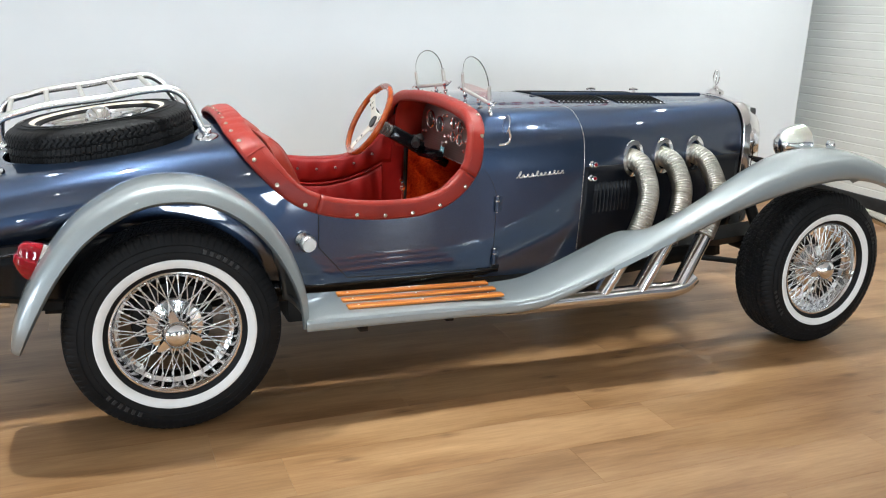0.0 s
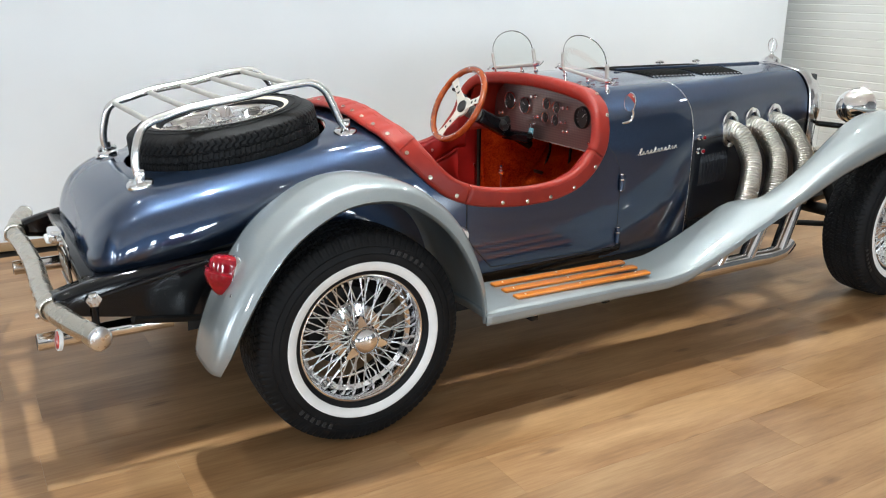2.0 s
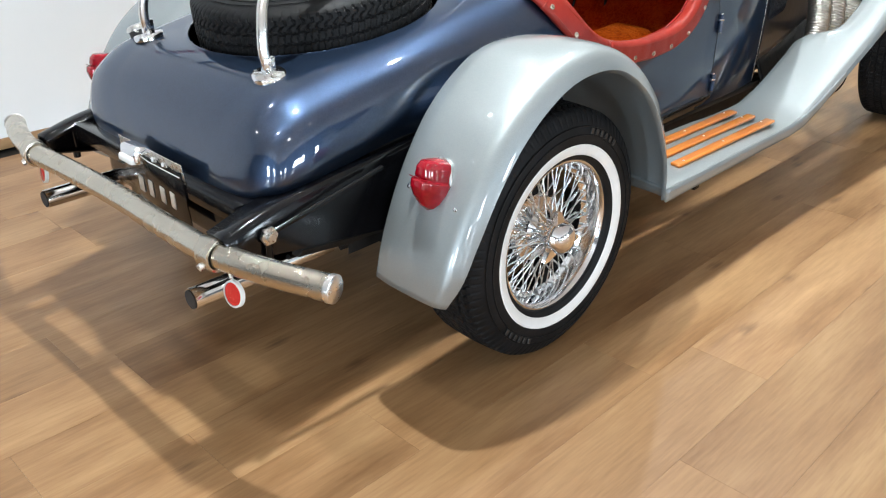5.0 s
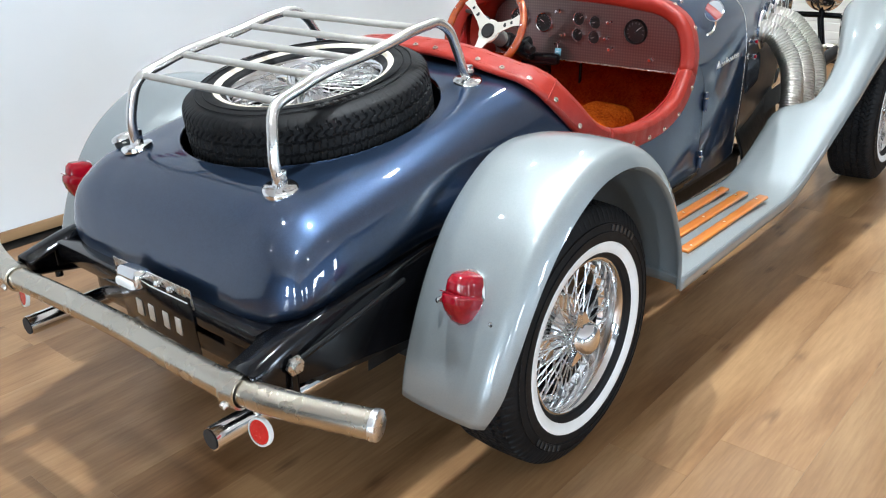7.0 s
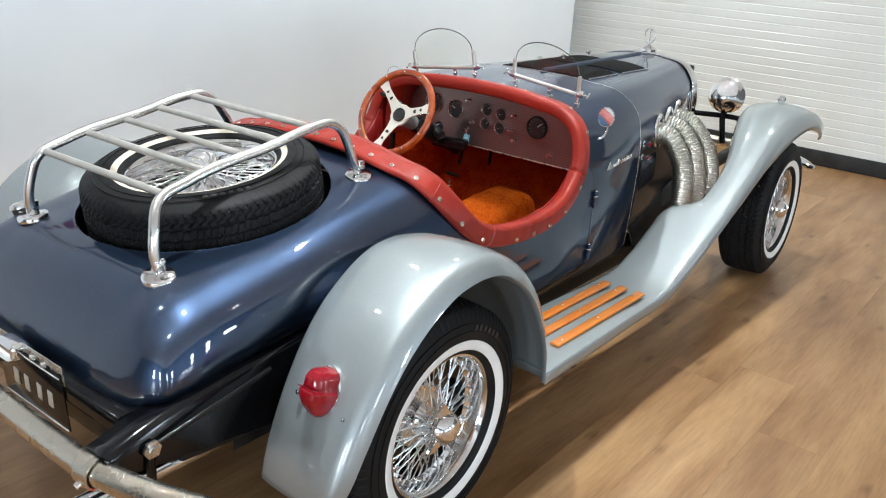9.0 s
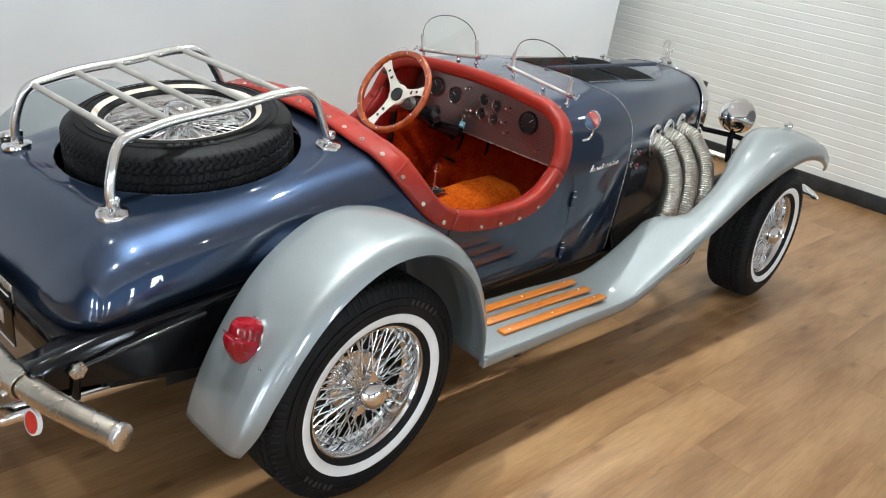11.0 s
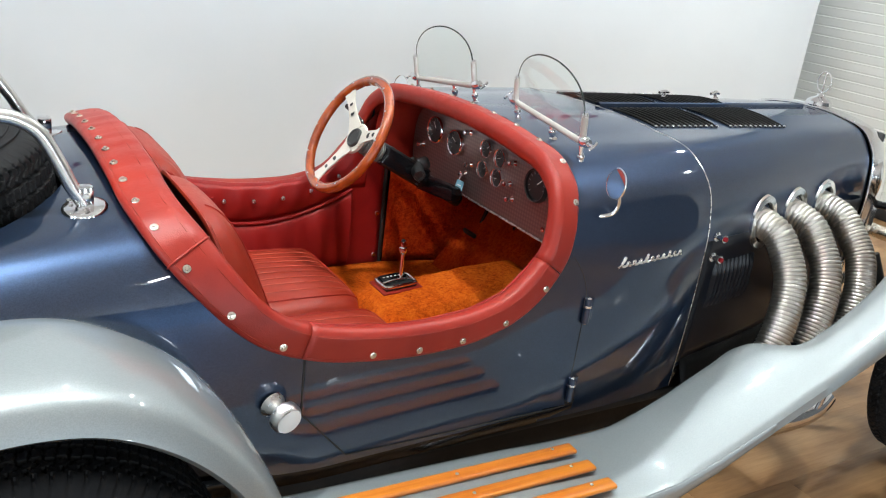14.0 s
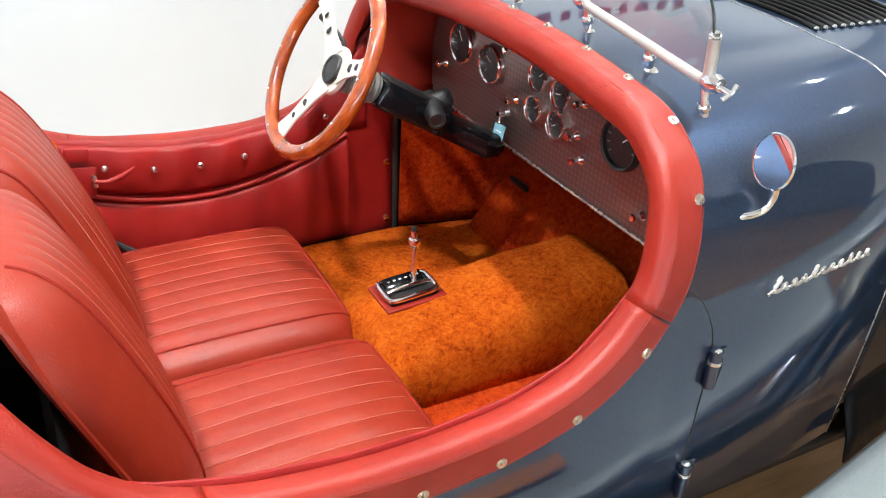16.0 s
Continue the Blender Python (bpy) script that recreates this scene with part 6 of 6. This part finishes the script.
lk = lathe("lock_barrel", [(0.0, 0.030), (0.011, 0.030), (0.012, 0.034), (0.016, 0.034), (0.0185, 0.029), (0.0195, 0.0), (0.026, -0.02), (0.026, -0.05)], PLASTIC, col, "black ignition lock housing", 24, "z", aim((1.190, 0.250, 0.793), (-0.28, -0.93, -0.12)))
box("lock_arm", 0.055, 0.030, 0.040, pose(1.212, 0.272, 0.808, 0, -25, -20), PLASTIC, lk, "", 0.012, 3)
tube("stalk", [(1.035, 0.305, 0.885), (1.030, 0.322, 0.928), (1.030, 0.375, 0.939), (1.030, 0.431, 0.947)], [0.0035, 0.004, 0.0062, 0.0078], PLASTIC, col, "black signal stalk", 12)
box("switch_box", 0.05, 0.16, 0.045, pose(1.262, 0.235, 0.742, 0, 0, 14), BLACK, col, "", 0.012)

# pedals and gear lever
for py, pz, px, w in ((0.40, 0.49, 1.53, 0.075), (0.24, 0.46, 1.53, 0.05)):
    pd = box("pedal", 0.014, w, 0.075, pose(px, py, pz, 0, -30, 0), PLASTIC, car, "black rubber pedal", 0.006)
    tube("arm", [(px + 0.005, py, pz), (px + 0.05, py, pz + 0.12), (px + 0.06, py, pz + 0.28)], 0.007, BLACK, pd, "", 8)
gm = pose(1.058, 0.076, 0.518, 0, -5, 0)
gear = part("gear_selector", box_bm(0.100, 0.070, 0.014, 0.006, gm), PLASTIC, car, "chrome automatic gear selector on the tunnel")
part("slot", box_bm(0.085, 0.016, 0.002, 0, gm @ pose(0, 0.0, 0.0078)), SEAL, gear, "", 0)
part("surround", box_bm(0.124, 0.096, 0.006, 0.002, gm @ pose(0, 0, -0.005)), RED, gear)
a = np.linspace(0, 2 * np.pi, 61)
sq = lambda t: math.copysign(abs(t) ** 0.35, t)
tube("frame", [gm @ Vector((0.050 * sq(math.cos(t)), 0.035 * sq(math.sin(t)), 0.008)) for t in a], 0.0055, CHROME, gear, "chrome frame", 10)
sc_ = part("quadrant", box_bm(0.080, 0.026, 0.010, 0.003, gm @ pose(0, 0.020, 0.010, 22)), BLACK, gear, "black scale with pale marks")
for k in range(6):
    part("bar", box_bm(0.005, 0.0022, 0.001, 0, gm @ pose(-0.030 + 0.012 * k, 0.019, 0.0158, 22)), WHITE, sc_, "", 0)
tube("gate", [gm @ Vector((x, -0.008, 0.010 + 0.006 * math.cos(x * 30))) for x in np.linspace(-0.045, 0.045, 12)], 0.004, CHROME, gear, "", 8)
for sx in (-1, 1):
    for sy in (-1, 1):
        lathe("screw", [(0, 0.006), (0.006, 0.004), (0.0075, 0)], CHROME, gear, "", 10, "z", gm @ pose(sx * 0.046, sy * 0.031, 0.007))
tube("lever", [gm @ Vector((0.012, 0, 0.0)), gm @ Vector((0.022, 0.004, 0.092))], [0.0062, 0.005], CHROME, gear, "", 12)
lathe("knob", [(0.0, 0.034), (0.005, 0.034), (0.0065, 0.03), (0.0065, 0.018), (0.011, 0.016), (0.0125, 0.008), (0.010, 0.0), (0.006, -0.004)], CHROME, gear, "chrome knob with a black button", 20, "z", gm @ pose(0.022, 0.004, 0.090))
lathe("button", [(0.0, 0.040), (0.005, 0.0395), (0.0066, 0.0345)], PLASTIC, gear, "", 14, "z", gm @ pose(0.022, 0.004, 0.090))

# ---- wind screens, mirrors, script ----
def aero_screen(inner, outer, feet):
    """A frameless rounded pane held in a chrome U between its inner and outer lower corners."""
    A, B = Vector(inner), Vector(outer)
    w = (B - A).length
    along = (B - A) / w
    up = Vector((-0.14, 0, 1)).cross(along).cross(along) * -1
    up.normalize()
    P_ = lambda u, v: tuple(A + along * (u + w / 2) + up * v)
    arc = [(-w / 2 + 0.004, 0.0)] + [(-(w / 2 - 0.004) * math.cos(t), 0.062 + 0.098 * math.sin(t) ** 0.88) for t in np.linspace(0.0, math.pi, 41)] + [(w / 2 - 0.004, 0.0)]
    nrm = along.cross(up).normalized() * 0.0022
    bm = bmesh.new()
    f = [bm.verts.new(Vector(P_(u, v)) + nrm) for u, v in arc]
    k = [bm.verts.new(Vector(P_(u, v)) - nrm) for u, v in arc]
    bm.faces.new(f)
    bm.faces.new(k[::-1])
    nn_ = len(arc)
    for i in range(nn_):
        bm.faces.new((f[i], f[(i + 1) % nn_], k[(i + 1) % nn_], k[i]))
    turn = [(-w / 2, 0.016), (-w / 2 + 0.003, 0.006), (-w / 2 + 0.010, 0.0)]
    line = [(-w / 2, 0.068), (-w / 2, 0.05), (-w / 2, 0.03)] + turn + [(u, 0.0) for u in np.linspace(-w / 2 + 0.03, w / 2 - 0.03, 8)] + [(-u, v) for u, v in turn[::-1]] + [(w / 2, 0.03), (w / 2, 0.05), (w / 2, 0.068)]
    bar = tube("aero_screen", [P_(u, v) for u, v in line], 0.0082, RACKMAT, car, "small rounded glass wind screen in a plated holder", 12)
    pane = part("pane", bm, GLASS, bar, "clear glass", 30)
    pane.visible_shadow = False
    tube("edge", [P_(u, v) for u, v in arc[1:-1]], 0.0019, GLASSEDGE, bar, "dark polished glass edge", 6)
    for u in (-w / 2, w / 2):
        sg = math.copysign(1, u)
        tube("post_tip", [P_(u, 0.064), P_(u, 0.072)], [0.0088, 0.006], CHROME, bar, "", 12)
        q = Vector(P_(u, 0.004)) + along * sg * 0.010
        lathe("clamp", [(0, 0.018), (0.009, 0.016), (0.0135, 0.006), (0.0135, -0.008), (0.008, -0.016), (0, -0.018)], CHROME, bar, "", 16, "z", aim(q, along * sg + Vector((0, 0, 0.2))))
        tube("thumb_screw", [q, q + along * sg * 0.036], 0.0042, CHROME, bar, "", 8)
        tube("wing", [q + along * sg * 0.032 + Vector((-0.010, 0, -0.008)), q + along * sg * 0.036, q + along * sg * 0.034 + Vector((0.010, 0, 0.010))], [0.004, 0.0028, 0.004], CHROME, bar, "", 8)
    for u, base_z in feet:
        q = Vector(P_(u, 0.0))
        base = Vector((q.x + 0.012, q.y, base_z))
        mid = q.lerp(base, 0.5)
        tube("leg", [q, q.lerp(mid, 0.6), mid, mid.lerp(base, 0.6), base + Vector((0, 0, 0.004)), base], [0.007, 0.0055, 0.0095, 0.006, 0.011, 0.014], CHROME, bar, "", 12)
        lathe("ball", [(0, 0.010), (0.007, 0.0075), (0.0105, 0), (0.007, -0.0075), (0, -0.010)], CHROME, bar, "", 14, "z", aim(mid, (0, 1, 0)))
    return bar


aero_screen((1.296, -0.040, 1.070), (1.276, -0.350, 1.043), ((-0.150, 1.020), (0.02, 1.012), (0.152, 0.968)))
aero_screen((1.284, 0.147, 1.072), (1.270, 0.448, 1.034), ((-0.150, 1.020), (-0.05, 1.012), (0.150, 0.972)))
for side in (-1, 1):
    c = Vector((1.298, -0.468 if side < 0 else 2 * cy(1.3) + 0.468, 0.975))
    d = Vector((-1.0, -side * 0.13, 0.11)).normalized()
    mir = lathe("mirror", [(0.0, -0.010), (0.02, -0.009), (0.034, -0.004), (0.0375, 0.0), (0.036, 0.003), (0.0345, 0.0025)], CHROME, car, "round chrome door mirror", 36, "z", aim(c, d))
    lathe("mirror_glass", [(0.0, 0.0), (0.0350, 0.0)], varied("mirror_silver" , (0.9, 0.9, 0.9), (0.93, 0.93, 0.93), 3, 0.02, 1.0, rough_var=0.0), mir, "", 36, "z", aim(c + d * 0.002, d))
    tube("mirror_arm", spline([c + Vector((0.01, 0, -0.02)), c + Vector((0.02, -side * 0.002, -0.055)), c + Vector((0.012, -side * 0.006, -0.075)), c + Vector((-0.01, -side * 0.012, -0.082)), c + Vector((-0.03, -side * 0.02, -0.083))], 16), 0.0055, CHROME, mir, "", 10)
    lathe("base", [(0, 0.016), (0.011, 0.014), (0.013, 0.004), (0.018, 0.0)], CHROME, mir, "", 18, "z", aim(c + Vector((-0.012, -side * 0.028, -0.083)), (0, side, 0.1)))
    # script badge as a flowing bright stroke
    pts = []
    for i in range(320):
        q = i / 319
        ph = 2 * math.pi * 11 * q
        tall = 1.0 + 1.5 * math.exp(-((q - 0.03) / 0.035) ** 2) + 0.9 * math.exp(-((q - 0.42) / 0.03) ** 2) + 0.8 * math.exp(-((q - 0.8) / 0.03) ** 2)
        up = 0.0052 * tall * (1 - math.cos(ph))
        x = 1.352 + 0.225 * q + 0.0065 * math.sin(ph) + 0.45 * up
        hw = np.interp(x, [1.30, 1.42, 1.60, 1.672], [0.536, 0.5325, 0.5215, 0.5150])
        pts.append((x, cy(x) + side * (hw + 0.003), 0.760 + 0.012 * q + up))
    tube("script_badge", pts, 0.0032, STEEL, car, "flowing chrome script badge", 8)

# ---- oak planks ----
PW, PL = 0.228, 1.36
rng2 = random.Random(5)
placed = []
for r in range(-36, 17):
    y = -1.266 + PW * (r + 0.5)
    if not -9.05 < y < 1.93:
        continue
    off = rng2.uniform(0, PL)
    if r == -1:
        off = (-0.158 + 9.0) % PL
    if r == 0:
        off = (0.28 + 9.0) % PL
    x = -9.0 + off - PL
    while x < 5.5:
        x0, x1 = max(x, -6.9), min(x + PL, 5.44)
        if x1 - x0 > 0.02:
            placed.append((x0, x1, y))
        x += PL


def plank_mesh(length):
    bm = box_bm(length - 0.0003, PW - 0.0003, 0.012, 0.0003, None, 1)
    me = bpy.data.meshes.new("plank")
    bm.to_mesh(me)
    bm.free()
    me.materials.append(OAK)
    return me


near_p = sorted(placed, key=lambda q: abs((q[0] + q[1]) / 2 - 0.8) + 1.2 * abs(q[2] + 0.9))
cache = {}
for x0, x1, y in near_p[:290]:
    key = round(x1 - x0, 3)
    if key not in cache:
        cache[key] = plank_mesh(key)
    ob = new("plank", cache[key])
    ob.parent = floor
    ob.location = ((x0 + x1) / 2, y, -0.006)
vs, fs = [], []
for x0, x1, y in near_p[290:]:
    k = len(vs)
    vs += [(x0 + 0.0005, y - PW / 2 + 0.0005, 0), (x1 - 0.0005, y - PW / 2 + 0.0005, 0), (x1 - 0.0005, y + PW / 2 - 0.0005, 0), (x0 + 0.0005, y + PW / 2 - 0.0005, 0)]
    fs.append((k, k + 1, k + 2, k + 3))
rest = mesh_of("planks_beyond", vs, fs, OAK, floor, "oak planks in the rest of the room", 0)
rest["kind"] = "stuff"
